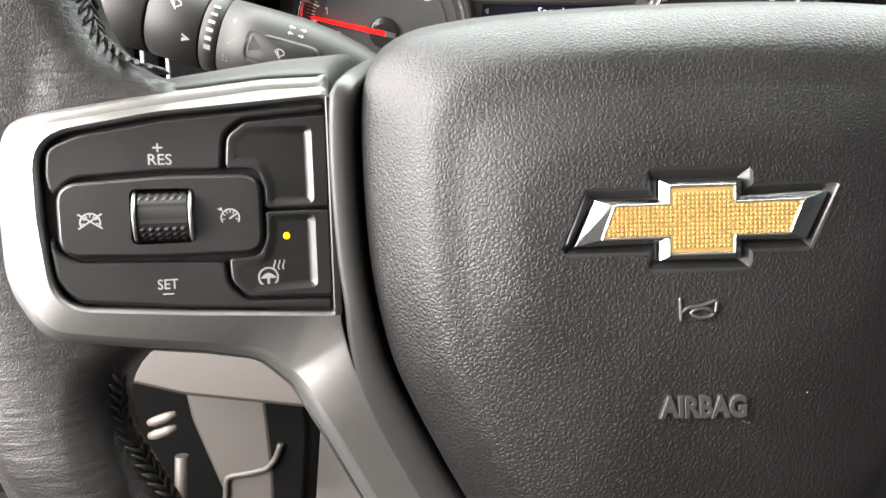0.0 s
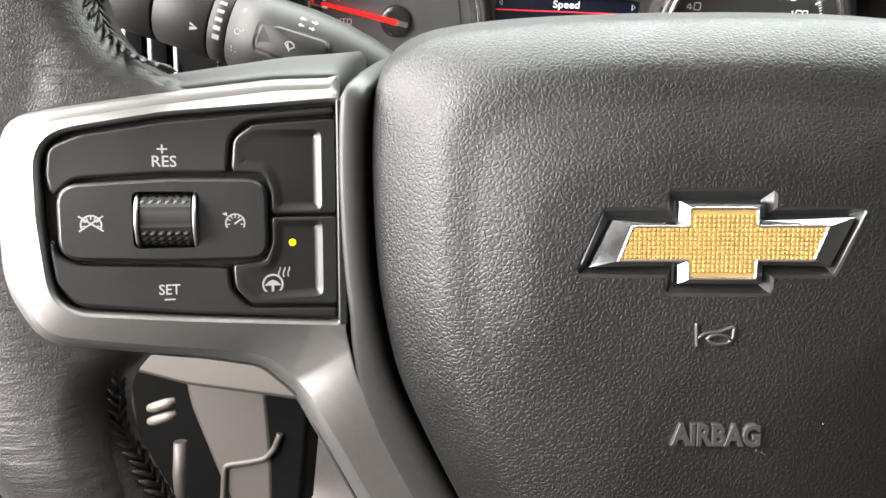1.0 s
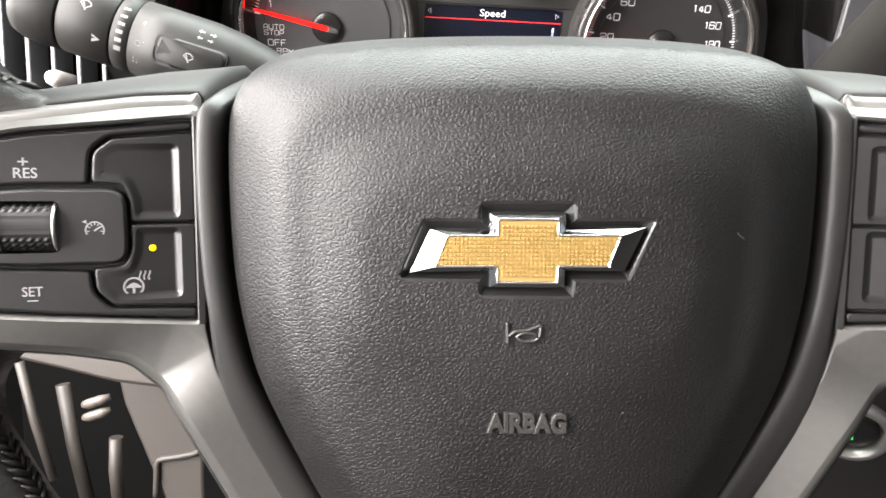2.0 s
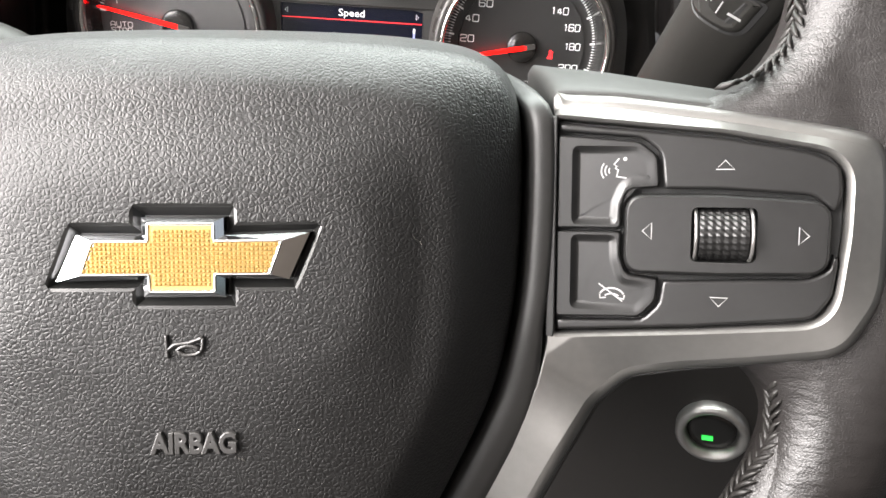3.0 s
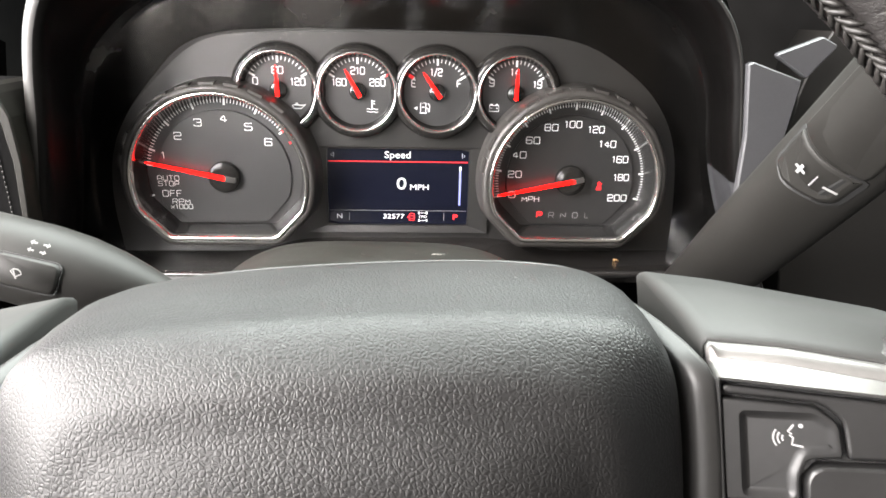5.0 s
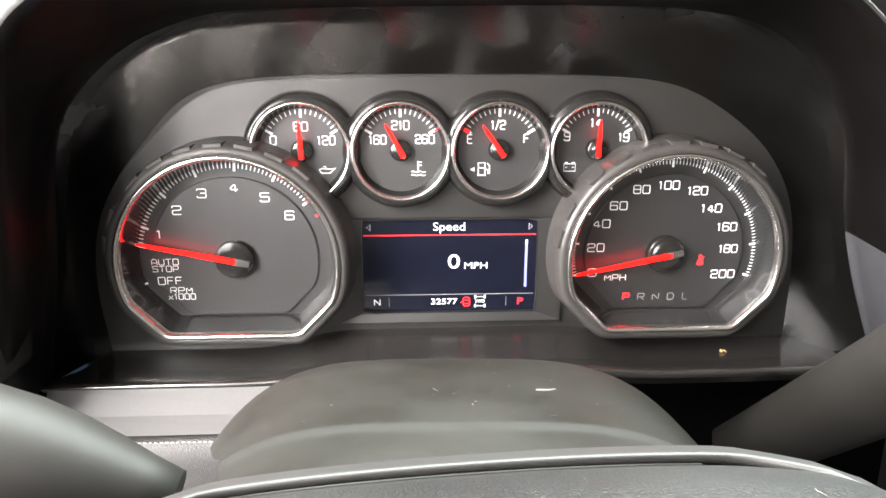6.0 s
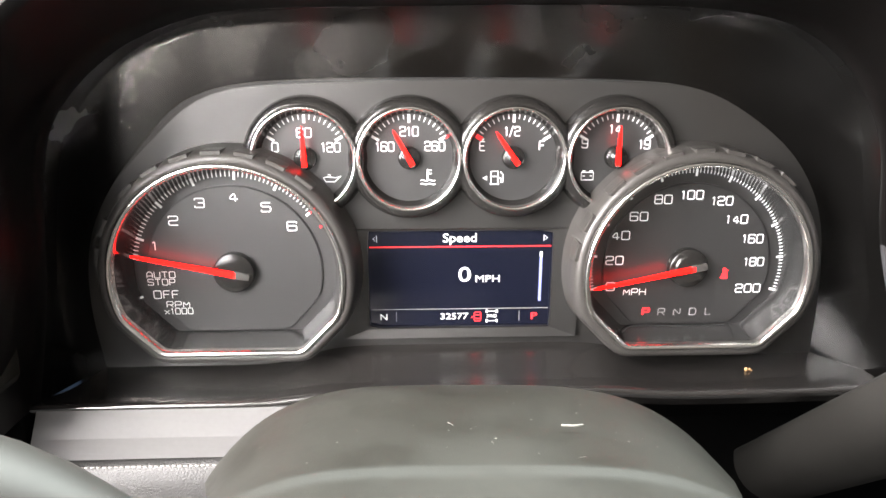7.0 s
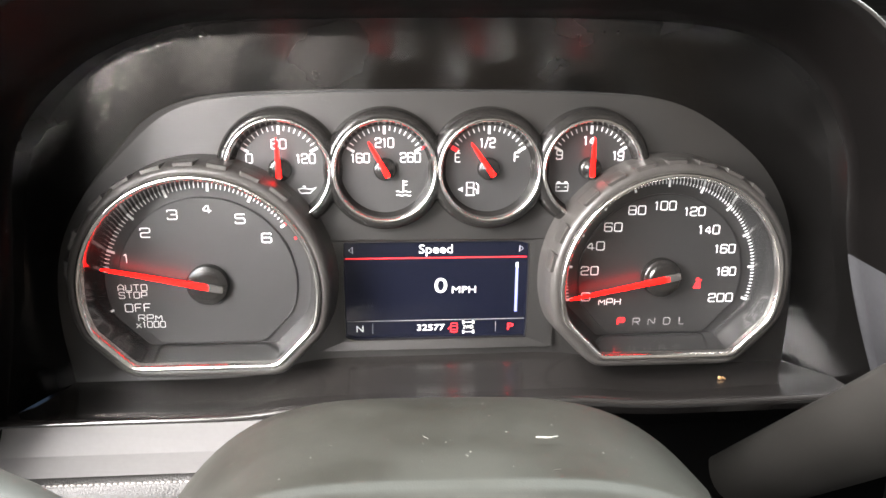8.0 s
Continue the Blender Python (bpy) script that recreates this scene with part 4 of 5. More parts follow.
cowl, f = big_dial("tachometer", *BIG["tach"], "large round tachometer with a flat foot")
part("tick_ring", done(ticks(bmesh.new(), f, 47.6, 50.2, 159.5, 37.5, 50, 10, 9.2), False), DIALPRINT, cowl)
part("low_ticks", done(ticks(bmesh.new(), f, 47.6, 50.2, 171.7, 162.0, 4, 9, 9.2), False), DIALPRINT, cowl)
for k, x, y in ((1, -151.0, 21.9), (2, -140.7, 34.5), (3, -127.3, 43.2), (4, -111.2, 46.1), (5, -95.6, 40.9), (6, -83.6, 31.3)):
    part("numeral", done(squared(str(k), 5.0, x, y, 2.9 if k == 1 else 5.0, h=9.6), False), DIALPRINT, cowl)
for word, size, x, y, w in (("AUTO", 3.5, -149.7, 6.9, 14.2), ("STOP", 3.5, -149.8, 3.1, 13.6), ("OFF", 4.5, -148.2, -3.5, 12.6), ("RPM", 3.5, -142.8, -8.8, 11.6), ("x1000", 3.5, -142.9, -12.4, 14.4)):
    part("dial_word", done(squared(word, size, x, y, w, h=9.6), False), DIALPRINT, cowl)
part("off_mark", done(stroke(bmesh.new(), [(-163.2, -6.0), (-159.6, -4.5)], 1.1, h=9.6), False), DIALPRINT, cowl)
for a in (37.5, 27.5):
    part("red_mark", done(stroke(bmesh.new(), arc(0, 0, 49.0, a + 0.8, a - 0.8, 3), 1.4, f, 9.4), False), REDPRINT, cowl)
part("red_pointer", done(fill(bmesh.new(), [(-54.5, 12.5), (-51.8, 11.0), (-54.2, 10.0)], f, 14.5), False), REDPRINT, cowl)
needle(cowl, f, 168.4, 49.0, 1.6, 15.2, 3.4)
hub(cowl, f, 9.8, 9, 15.2, 168.4)

cowl, f = big_dial("speedometer", *BIG["speed"], "large round speedometer with a flat foot")
part("tick_ring", done(ticks(bmesh.new(), f, 48.2, 50.8, 194, -15.5, 100, 10, 9.2, w=0.45, wm=1.2), False), DIALPRINT, cowl)
for k, x, y, w in ((0, 76.5, -2.0, 5.6), (20, 77.7, 12.0, 10.6), (40, 79.8, 25.1, 11.2), (60, 88.4, 34.8, 10.8), (80, 100.0, 43.4, 10.4), (100, 114.3, 45.6, 13.2), (120, 129.8, 42.5, 12.6), (140, 138.3, 33.0, 13.0), (160, 147.8, 22.8, 12.6), (180, 149.9, 10.6, 12.0), (200, 148.5, -3.7, 15.2)):
    part("numeral", done(squared(str(k), 4.8, x, y, 0.87 * w, h=9.6), False), DIALPRINT, cowl)
part("dial_word", done(squared("MPH", 3.7, 89.3, -5.0, 11.8, h=9.6), False), DIALPRINT, cowl)
for k, x in (("R", 104.3), ("N", 112.5), ("D", 120.8), ("L", 128.8)):
    part("gear_letter", done(squared(k, 4.2, x, -16.2, 3.9 if k != "L" else 3.0, h=9.6), False), PRINT, cowl)
part("gear_letter", done(squared("P", 4.4, 96.1, -15.9, 4.2, h=9.6, weight=0.2), False), REDPRINT, cowl)
bm = bmesh.new()
fill(bm, arc(135.2, 6.4, 1.1, 0, 330, 10), h=9.6)
fill(bm, [(133.6, 1.6), (137.0, 1.6), (136.8, 4.6), (135.3, 5.6), (133.9, 4.2)], h=9.6)
stroke(bm, [(133.2, 2.0), (137.2, 6.4)], 0.6, h=9.65)
part("seat_belt_symbol", done(bm, False), REDPRINT, cowl)
needle(cowl, f, 191.4, 49.6, 2.6, 15.2, 3.4)
hub(cowl, f, 9.8, 9, 15.2, 191.4)


def cut(bm, f):
    """Takes away what would reach into the two large dials."""
    gone = [q for q in bm.faces if any((q.calc_center_median().xy / MM - Vector(c)).length < 57.5 for c in BIG.values())]
    bmesh.ops.delete(bm, geom=gone, context="FACES")
    return bm


def small_gauge(name, cx, cy, label, a0, a1):
    f = lambda x, y, h: flat(cx + x, cy + y, h)
    loop = arc(0, 0, 24.6, 0, 355, 71)
    bm = bmesh.new()
    last = None
    for d, h in ((5.4, 2.8), (4.8, 8.5), (3.6, 11.0), (1.6, 12.2), (0.6, 12.2), (0.4, 10)):
        now = ring(bm, offset(loop, d), h, f)
        if last:
            bridge(bm, last, now)
        last = now
    body = part(name, done(cut(bm, f)), GLOSSDASH, cluster, label)
    bm = bmesh.new()
    last = None
    for d, h in ((0.6, 10.5), (0.6, 12.6), (0.1, 13.4), (-0.7, 13.4), (-1.3, 12.6), (-1.5, 9)):
        now = ring(bm, offset(loop, d), h, f)
        if last:
            bridge(bm, last, now)
        last = now
    part("chrome_ring", done(cut(bm, f)), RING, body, "bright metal ring")
    bm = bmesh.new()
    bridge(bm, ring(bm, offset(loop, -1.4), 10, f), ring(bm, offset(loop, -3.2), 5.2, f))
    part("dial_wall", done(cut(bm, f)), GLOSSDASH, body)
    part("dial_face", done(plate(offset(loop, -2.6), [(0, 3.4), (0, 5.0)], f), False), DIAL, body, "matt black dial face")
    part("tick_ring", done(ticks(bmesh.new(), f, 18.6, 20.8, a0, a1, 16, 8, 5.15, w=0.5, wm=1.3, short=1.8), False), DIALPRINT, body)
    return body, f


gauges = [small_gauge(n, *SMALL[i], t, 150, 30) for i, (n, t) in enumerate((("oil_gauge", "small round oil pressure gauge"), ("temperature_gauge", "small round coolant temperature gauge"), ("fuel_gauge", "small round fuel gauge"), ("voltage_gauge", "small round battery voltage gauge")))]
READINGS = (
    (("0", -14.4, 5.3, 3.9), ("60", -0.2, 12.2, 8.4), ("120", 12.3, 5.2, 10.6)),
    (("160", -11.8, 5.4, 10.4), ("210", 0.0, 12.7, 10.4), ("260", 12.4, 5.6, 11.4)),
    (("E", -15.2, 5.5, 3.4), ("1/2", -0.7, 12.6, 8.8), ("F", 14.0, 5.7, 3.4)),
    (("9", -15.5, 6.7, 3.8), ("14", -0.9, 13.6, 6.8), ("19", 14.1, 6.1, 6.6)),
)
for (body, f), texts, angle in zip(gauges, READINGS, (91.5, 118.8, 125, 89.6)):
    for word, x, y, w in texts:
        part("numeral", done(squared(word, 4.9, x, y, 0.88 * w, f, 5.2), False), DIALPRINT, body)
    needle(body, f, angle, 15.6, 3.4, 10.4, 2.9)
    hub(body, f, 5.2, 5, 10.2, angle)
body, f = gauges[0]
bm = stroke(bmesh.new(), [(8, -9.6), (9.2, -11.6), (13.6, -11.6), (16.6, -8.8), (14.0, -9.6), (10.0, -9.2)], 0.5, f, 5.2, True)
stroke(bm, [(11.4, -9.3), (11.4, -8.2), (10.2, -8.2)], 0.5, f, 5.2)
part("oil_can_symbol", done(bm, False), DIALPRINT, body)
body, f = gauges[1]
bm = stroke(bmesh.new(), [(8.8, -5.6), (8.8, -11.2)], 0.7, f, 5.2)
for y in (-6.2, -7.8):
    stroke(bm, [(8.8, y), (10.8, y)], 0.5, f, 5.2)
for y in (-11.2, -13.0):
    stroke(bm, [(5.4 + k * 0.9, y + 0.35 * math.sin(k * 1.6)) for k in range(9)], 0.45, f, 5.2)
part("coolant_symbol", done(bm, False), DIALPRINT, body)
body, f = gauges[2]
bm = stroke(bmesh.new(), [(-10.6, -6.8), (-7.2, -6.8), (-7.2, -13.0), (-10.6, -13.0)], 0.5, f, 5.2, True)
stroke(bm, [(-11.2, -13.2), (-6.6, -13.2)], 0.6, f, 5.2)
stroke(bm, [(-10.0, -9.4), (-7.8, -9.4)], 0.5, f, 5.2)
stroke(bm, [(-7.0, -10.0), (-5.6, -10.4), (-5.6, -12.4), (-4.8, -12.4), (-4.8, -8.4), (-6.0, -7.0)], 0.45, f, 5.2)
fill(bm, [(-12.6, -9.0), (-12.6, -11.4), (-15.0, -10.2)], f, 5.2)
part("fuel_pump_symbol", done(bm, False), DIALPRINT, body)
a = radians(150)
part("red_mark", done(stroke(bmesh.new(), [(17.6 * math.cos(a), 17.6 * math.sin(a)), (21 * math.cos(a), 21 * math.sin(a))], 2.0, f, 5.3), False), REDPRINT, body)
body, f = gauges[3]
bm = stroke(bmesh.new(), [(-16.4, -7.6), (-10.4, -7.6), (-10.4, -11.4), (-16.4, -11.4)], 0.5, f, 5.2, True)
for x in (-15.2, -11.6):
    stroke(bm, [(x - 0.8, -7.0), (x + 0.8, -7.0)], 0.7, f, 5.2)
    stroke(bm, [(x - 0.6, -9.4), (x + 0.6, -9.4)], 0.4, f, 5.2)
part("battery_symbol", done(bm, False), DIALPRINT, body)
body, f = gauges[1]
bm = stroke(bmesh.new(), [(17.4, 9.6), (19.8, 11.0)], 1.2, f, 5.3)
part("red_mark", done(bm, False), REDPRINT, body)

# ---- dash round the cluster ----
dash = thing("dashboard", CL, "black dashboard with a hooded instrument binnacle", "dashboard")


def sweep(sections, closed=False):
    bm = bmesh.new()
    last = None
    for sec in sections:
        now = [bm.verts.new(flat(*q)) for q in sec]
        if last:
            bridge(bm, last, now, closed)
        last = now
    return bm


RIM = 140
ARCHTOP = open_curve([(-186, -46), (-190, -10), (-186, 24), (-172, 50), (-152, 73), (-136, 90), (-112, 99), (-70, 101.5), (0, 102), (80, 101.5), (118, 97), (146, 82), (170, 62), (186, 34), (191, -5), (191, -48)], RIM)
COVEREDGE = open_curve([(-203, -48), (-192, 0), (-187, 40), (-183, 69), (-176, 87), (-159, 105), (-140, 118), (-113.5, 127.5), (-89, 130.5), (-20, 131.5), (51, 132.5), (100, 131.5), (136, 127), (164, 111), (181, 88), (189, 66), (192, 36), (203, 0), (224, -50)], RIM)
HOODEDGE = open_curve([(-206, -50), (-193, -13), (-185, 43), (-181, 85), (-175, 109), (-164, 125), (-140, 138), (-100, 144), (0, 147), (100, 145), (140, 138), (166, 119), (178, 99), (183, 75), (187, 45), (195, 8), (222, -55)], RIM)


def between(a, b, mix, h, grow=1.0):
    """A ring between two outlines, at height h, swollen about the middle of the gauges."""
    return [((p[0] * (1 - mix) + q[0] * mix) * grow, 20 + ((p[1] * (1 - mix) + q[1] * mix) - 20) * grow, h) for p, q in zip(a, b)]


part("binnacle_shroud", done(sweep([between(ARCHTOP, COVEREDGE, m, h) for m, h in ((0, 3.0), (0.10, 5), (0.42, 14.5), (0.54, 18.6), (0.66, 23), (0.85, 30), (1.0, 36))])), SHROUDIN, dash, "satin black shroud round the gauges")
LINING = [between(COVEREDGE, HOODEDGE, m, h, g) for m, h, g in ((0, 35.6, 1.0), (0.02, 36.4, 1.006), (0.25, 46, 1.004), (0.6, 62, 1.0), (0.9, 75, 0.996), (1.0, 80, 0.996), (1.0, 83, 1.004), (1.0, 84, 1.016))]
# lining split at the lower right, where the lit cheek is painted lighter
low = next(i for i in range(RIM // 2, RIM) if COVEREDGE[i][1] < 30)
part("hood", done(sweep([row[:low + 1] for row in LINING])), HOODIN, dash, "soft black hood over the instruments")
part("hood_cheek", done(sweep([row[low:] for row in LINING])), CHEEK, dash, "flared cheek of the hood, door light painted in as lighter grey")


def lip(h, left, right):
    """The hood's edge at height h, swollen by one measure on the door side and by another on the passenger's."""
    wide, slim = between(HOODEDGE, HOODEDGE, 0, h, left), between(HOODEDGE, HOODEDGE, 0, h, right)
    row = []
    for p, q in zip(wide, slim):
        k = max(0.0, min(1.0, (p[0] + 60) / 160.0))
        row.append(tuple(u * (1 - k) + v * k for u, v in zip(p, q)))
    return row


part("hood_lip", done(sweep([lip(*q) for q in ((83.4, 1.012, 1.012), (84.5, 1.024, 1.018), (83.0, 1.045, 1.026), (77.5, 1.06, 1.034), (45, 1.12, 1.07), (0, 1.25, 1.2))])), DASH, dash, "dark grey outer side of the hood")
# clear cover over the gauges, bulging towards the driver
bm = bmesh.new()
sheets = []
for back in (0.0, 1.6):
    rows = []
    for k in range(25):
        w = k / 24
        rows.append([bm.verts.new(flat(x * 0.998, -46 + (y + 46) * w, 34 + 4.0 * w - 8 * (x / 190) ** 2 - back)) for x, y in COVEREDGE[12:-12]])
    for a, b in zip(rows, rows[1:]):
        bridge(bm, a, b, False)
    sheets.append(rows)
bridge(bm, sheets[0][-1], sheets[1][-1], False)
lens = part("clear_cover", done(bm, True), CLEAR, cluster, "clear plastic cover over the gauges")
lens.visible_shadow = False
# glossy shelf under the dials, its front edge waved
us = [-204 + 3 * i for i in range(139)]


def wave(u):
    """How high the shelf stands between the two dials, from nought to one."""
    return 1 / (1 + math.exp(-(u + 80) / 8.0)) - 1 / (1 + math.exp(-(u - 86) / 9.0))


SHELFLINE = ((-45.6, 10.5, 2), (-47.0, 10.2, 8), (-47.8, 9.0, 15), (-48.2, 7.0, 24), (-47.6, 5.2, 33), (-46.4, 4.2, 39), (-46.2, 4.0, 41.5), (-46.8, 3.8, 43.2), (-48.6, 3.6, 43.6), (-51, 3.4, 42), (-56, 3.4, 38))
secs = [[(u, low + 0.012 * max(0, u) + high * wave(u), h) for u in us] for low, high, h in SHELFLINE]
part("instrument_shelf", done(sweep(secs)), SHELF, dash, "satin black shelf with a waved edge")
bm = sweep([[(-200, -47.6, 41), (-60, -47.6, 41)], [(-201, -48.6, 43.6), (-60, -48.6, 43.6)], [(-204, -62, 46.5), (-60, -62, 46)], [(-207, -73, 47), (-60, -73, 46)], [(-207, -74, 44), (-60, -74, 44)]])
part("trim_strip", done(bm, False), SILVER, dash, "satin silver trim strip")
bm = sweep([[(u, v, h) for u in (-230, -160, -60)] for v, h in ((-73.5, 44), (-74, 48), (-77, 50.5), (-86, 53), (-120, 60), (-160, 60))])
part("knee_pad", done(bm), PAD, dash, "grained black padded lower dash")
bm = bmesh.new()
u = -204.0
while u < -100:
    tube([flat(u, -75.2, 49.8), flat(u + 1.8, -75.2, 49.8)], 0.35 * MM, 5, bm)
    u += 2.7
part("stitching", done(bm), PALETRIM, dash, "pale stitching")
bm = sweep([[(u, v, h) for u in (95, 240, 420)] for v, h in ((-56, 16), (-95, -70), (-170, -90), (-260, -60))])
# the shade beside the column is painted into this sheet's black
part("lower_dash", done(bm), SHADEBLACK, dash, "lower dash beside the column, painted as dark as its shade")
def slab(name, pts, h0, h1, material, label=""):
    """A flat trim piece with a softened edge."""
    return part(name, done(plate(resample(rounded(pts, 1.5, 3), 50), [(0, h0), (0, h1 - 1), (-0.8, h1)]), False), material, dash, label)


slab("side_trim", [(185.1, 93.0), (216.0, 83.0), (211.4, 41.6), (206.4, 8.9), (193.0, 6.0), (190.7, 14.0), (190.4, 52.3)], 84, 88, SIDETRIM, "satin silver upright trim")
slab("side_trim", [(199.5, 95.7), (224.0, 105.4), (233.5, 101.1), (219.2, 83.6)], 82, 86, SIDETRIM, "satin silver upright trim")
slab("side_panel", [(240, 108), (229, 82), (226, 40), (242, -60), (246, -200), (420, -200), (420, 100)], 30, 66, DASH, "dark dash panel beside the hood")
slab("side_strip", [(-195, -24), (-193, 1), (-191.5, 35), (-193, 58), (-199, 73), (-206, 76), (-198.5, 56), (-196, 35), (-197, 1), (-200, -24)], 60, 96, SHROUD, "dusty narrow trim strip")
# pad painted near-black, so the door's daylight leaves it in shade
slab("side_panel", [(-201, -24), (-198, 2), (-197, 34), (-199, 54), (-207, 74), (-232, 74), (-232, -24)], 50, 84, SHADEBLACK, "stitched black side pad")
bm = bmesh.new()
v = -24.0
while v < 56:
    tube([flat(-208 - 0.001 * v * v, v, 84.5), flat(-208 - 0.001 * v * v, v + 1.9, 84.5)], 0.4 * MM, 5, bm)
    v += 2.8
part("stitching", done(bm), STITCH, dash)
# black slab: the dark under the hood's left end is its colour
slab("side_panel", [(-204, 6), (-208, -77), (-300, -77), (-300, 6)], 20, 46, SHADEBLACK, "side wall under the hood, painted black for its shade")
bm = box(-330, 150, -160, 520, 168, 70, 6)
bmesh.ops.scale(bm, vec=(MM, MM, MM), verts=bm.verts)
part("dash_top", done(bm), DASH, dash, "soft black dash top")

# ---- column, stalk, shift lever, start button ----
column = thing("steering_column", WHEEL, "black steering column shroud behind the wheel", "steering column")
secs = []
for v, n, w, drop in ((38, -244, 82, 26), (56, -230, 84, 28), (66.5, -216, 85, 29), (70, -208, 85, 29), (70.8, -200, 85, 29), (68.7, -187, 82, 26), (63.2, -162, 73, 18), (60.4, -146, 66, 12), (59.8, -141.5, 64.4, 10.4), (59.6, -140.2, 64, 10), (59.2, -138.8, 63.8, 10), (58.2, -137.2, 63.5, 10), (57.4, -134.5, 63, 10), (56.2, -128, 62.6, 10), (54.6, -119, 62, 10), (52, -110, 60, 10), (47, -103, 58, 10), (38, -99, 58, 10), (0, -97, 55, 10)):
    row = []
    for i in range(45):
        a = -1 + 2 * i / 44
        row.append((w * a, v - drop * a ** 4 - 0.06 * w * a, n))
    secs.append(row)
shroud = part("upper_shroud", done(sweep(secs)), SHROUD, column, "dusty dark upper column shroud")
bm = tube([flat(2, -34, -128), flat(4, -20, -300)], [72 * MM, 60 * MM], 28)
part("lower_shroud", done(bm), GREIGE, column, "warm grey lower column shroud")

stalk = thing("wiper_stalk", WHEEL, "dark grey wiper stalk with white printed symbols", "stalk")
A, B = Vector((-71, 48.5, -128)), Vector((-214, 97, -110))
axis = (B - A).normalized()
up = axis.cross(Vector((0, 0, 1))).normalized()
if up.y < 0:
    up = -up
out = up.cross(axis)
if out.z < 0:
    out = -out


def along(s, t, h):
    """A place on the stalk: s along it from the column, t across it, h towards the driver."""
    return (A + axis * s + up * t + out * h) * MM


def stalk_body(stations, n=28):
    """The stalk's round body through stations of (place along it, radius)."""
    return tube([along(s, 0, 0) for s, r in stations], [r * MM for s, r in stations], n)


shaft = part("shaft", done(stalk_body([(0, 6), (8, 8), (16, 10.5), (26, 13.2), (38, 15.2), (50, 16), (64, 15.6), (77, 15)])), STALK, stalk)
part("ring", done(stalk_body([(77.3, 14.4), (77.6, 14.9), (83.9, 14.9), (84.2, 14.4)])), STALK, stalk)
part("middle_barrel", done(stalk_body([(84.5, 14.6), (85, 15.1), (104, 15.1), (104.6, 14.6)])), STALK, stalk)
part("button_gap", done(plate(resample(rounded([(39.6, 4.9), (39.6, -7.3), (66.9, -8.3), (66.9, 3.9)], 3.0, 5), 50), [(0, -2.5), (0, 0.12)], lambda x, y, h: along(x, y, math.sqrt(max(0, 15.9 ** 2 - y * y)) + h)), False), GAP, stalk)
part("end_knob", done(stalk_body([(105.2, 14.6), (105.8, 15.2), (119, 15.2), (123, 13.6), (125, 10)])), STALK, stalk)


def stf(x, y, h):
    r = 15.0 if x > 60 else 15.9
    return along(x, y, math.sqrt(max(0, r * r - y * y)) + 0.15 + h)


for k in range(6):
    w, y = 0.9 + 0.15 * k, 8.4 - 3.0 * k
    part("scale_mark", done(fill(bmesh.new(), [(79.4, y), (82.0, y), (82.0, y - w), (79.4, y - w)], stf), False), STALKPRINT, stalk)
part("pointer_mark", done(fill(bmesh.new(), [(90.4, -5.4), (90.4, -8.2), (87.2, -6.8)], stf), False), STALKPRINT, stalk)


def wiper(bm, x, y, k, lift=0.0):
    stroke(bm, [(x + k * math.cos(radians(a)), y + k * 0.9 * math.sin(radians(a))) for a in (20, 60, 100, 140, 170)] + [(x, y - 0.6 * k)], 0.5, stf, lift, True)
    stroke(bm, [(x - 0.2 * k, y - 0.9 * k), (x + 0.5 * k, y + 0.5 * k)], 0.55, stf, lift)


for x, y, k in ((95, 4.0, 2.1), (71.5, 4.4, 2.0), (53.5, -2.2, 1.9)):
    bm = bmesh.new()
    wiper(bm, x, y, k, 1.0 if x < 60 else 0.0)
    part("wiper_symbol", done(bm, False), STALKPRINT, stalk)
stx = lambda x, y, h: stf(-x, y, h)
part("lettering", done(lettering("OFF", 3.2, -71.6, -3.2, stx, 0.02, 0.02, 5.6), False), STALKPRINT, stalk)
part("lettering", done(lettering("1x", 3.0, -73.4, -9.4, stx, 0.02, 0.02, 3.0), False), STALKPRINT, stalk)
part("edge_line", done(stroke(bmesh.new(), arc(70.5, -1.0, 8.6, 100, 250, 14), 0.3, stf), False), STALKLINE, stalk)
for y, w in ((6.8, 4.4), (9.4, 4.8)):
    bm = bmesh.new()
    for s in (-1, 1):
        stroke(bm, [(50 + s * w * 0.22, y), (50 + s * w * 0.55, y)], 0.6, stf)
        fill(bm, [(50 + s * w * 0.5, y - 0.9), (50 + s * w * 0.5, y + 0.9), (50 + s * w * 0.72, y)], stf)
    part("turn_symbol", done(bm, False), STALKPRINT, stalk)
bm = plate(resample(rounded([(40.5, 4.0), (40.5, -6.4), (66, -7.4), (66, 3.0)], 2.4, 5), 50), [(0.4, -2.5), (0.4, 0.05), (0, 0.1), (0, 0.5), (-0.6, 0.9)], stf)
part("washer_button", done(bm, True, 999), STALK, shaft, "dark washer button")

lever = thing("shift_lever", WHEEL, "dark grey column shift lever with a plus and minus button", "shift lever")
LA = Vector((172.5, 35.2, -250))
LD = (Vector((173, 92.2, -116)) - LA).normalized()
LU = Vector((-9, 39, 0))
LU = (LU - LD * LU.dot(LD)).normalized()
LO = LD.cross(LU)


def lev(s, t, h):
    return (LA + LD * s + LU * t + LO * h) * MM


def face(t):
    """How far the lever's rounded face stands out towards the driver's eye."""
    return 8.0 - 0.028 * (t - 4) ** 2


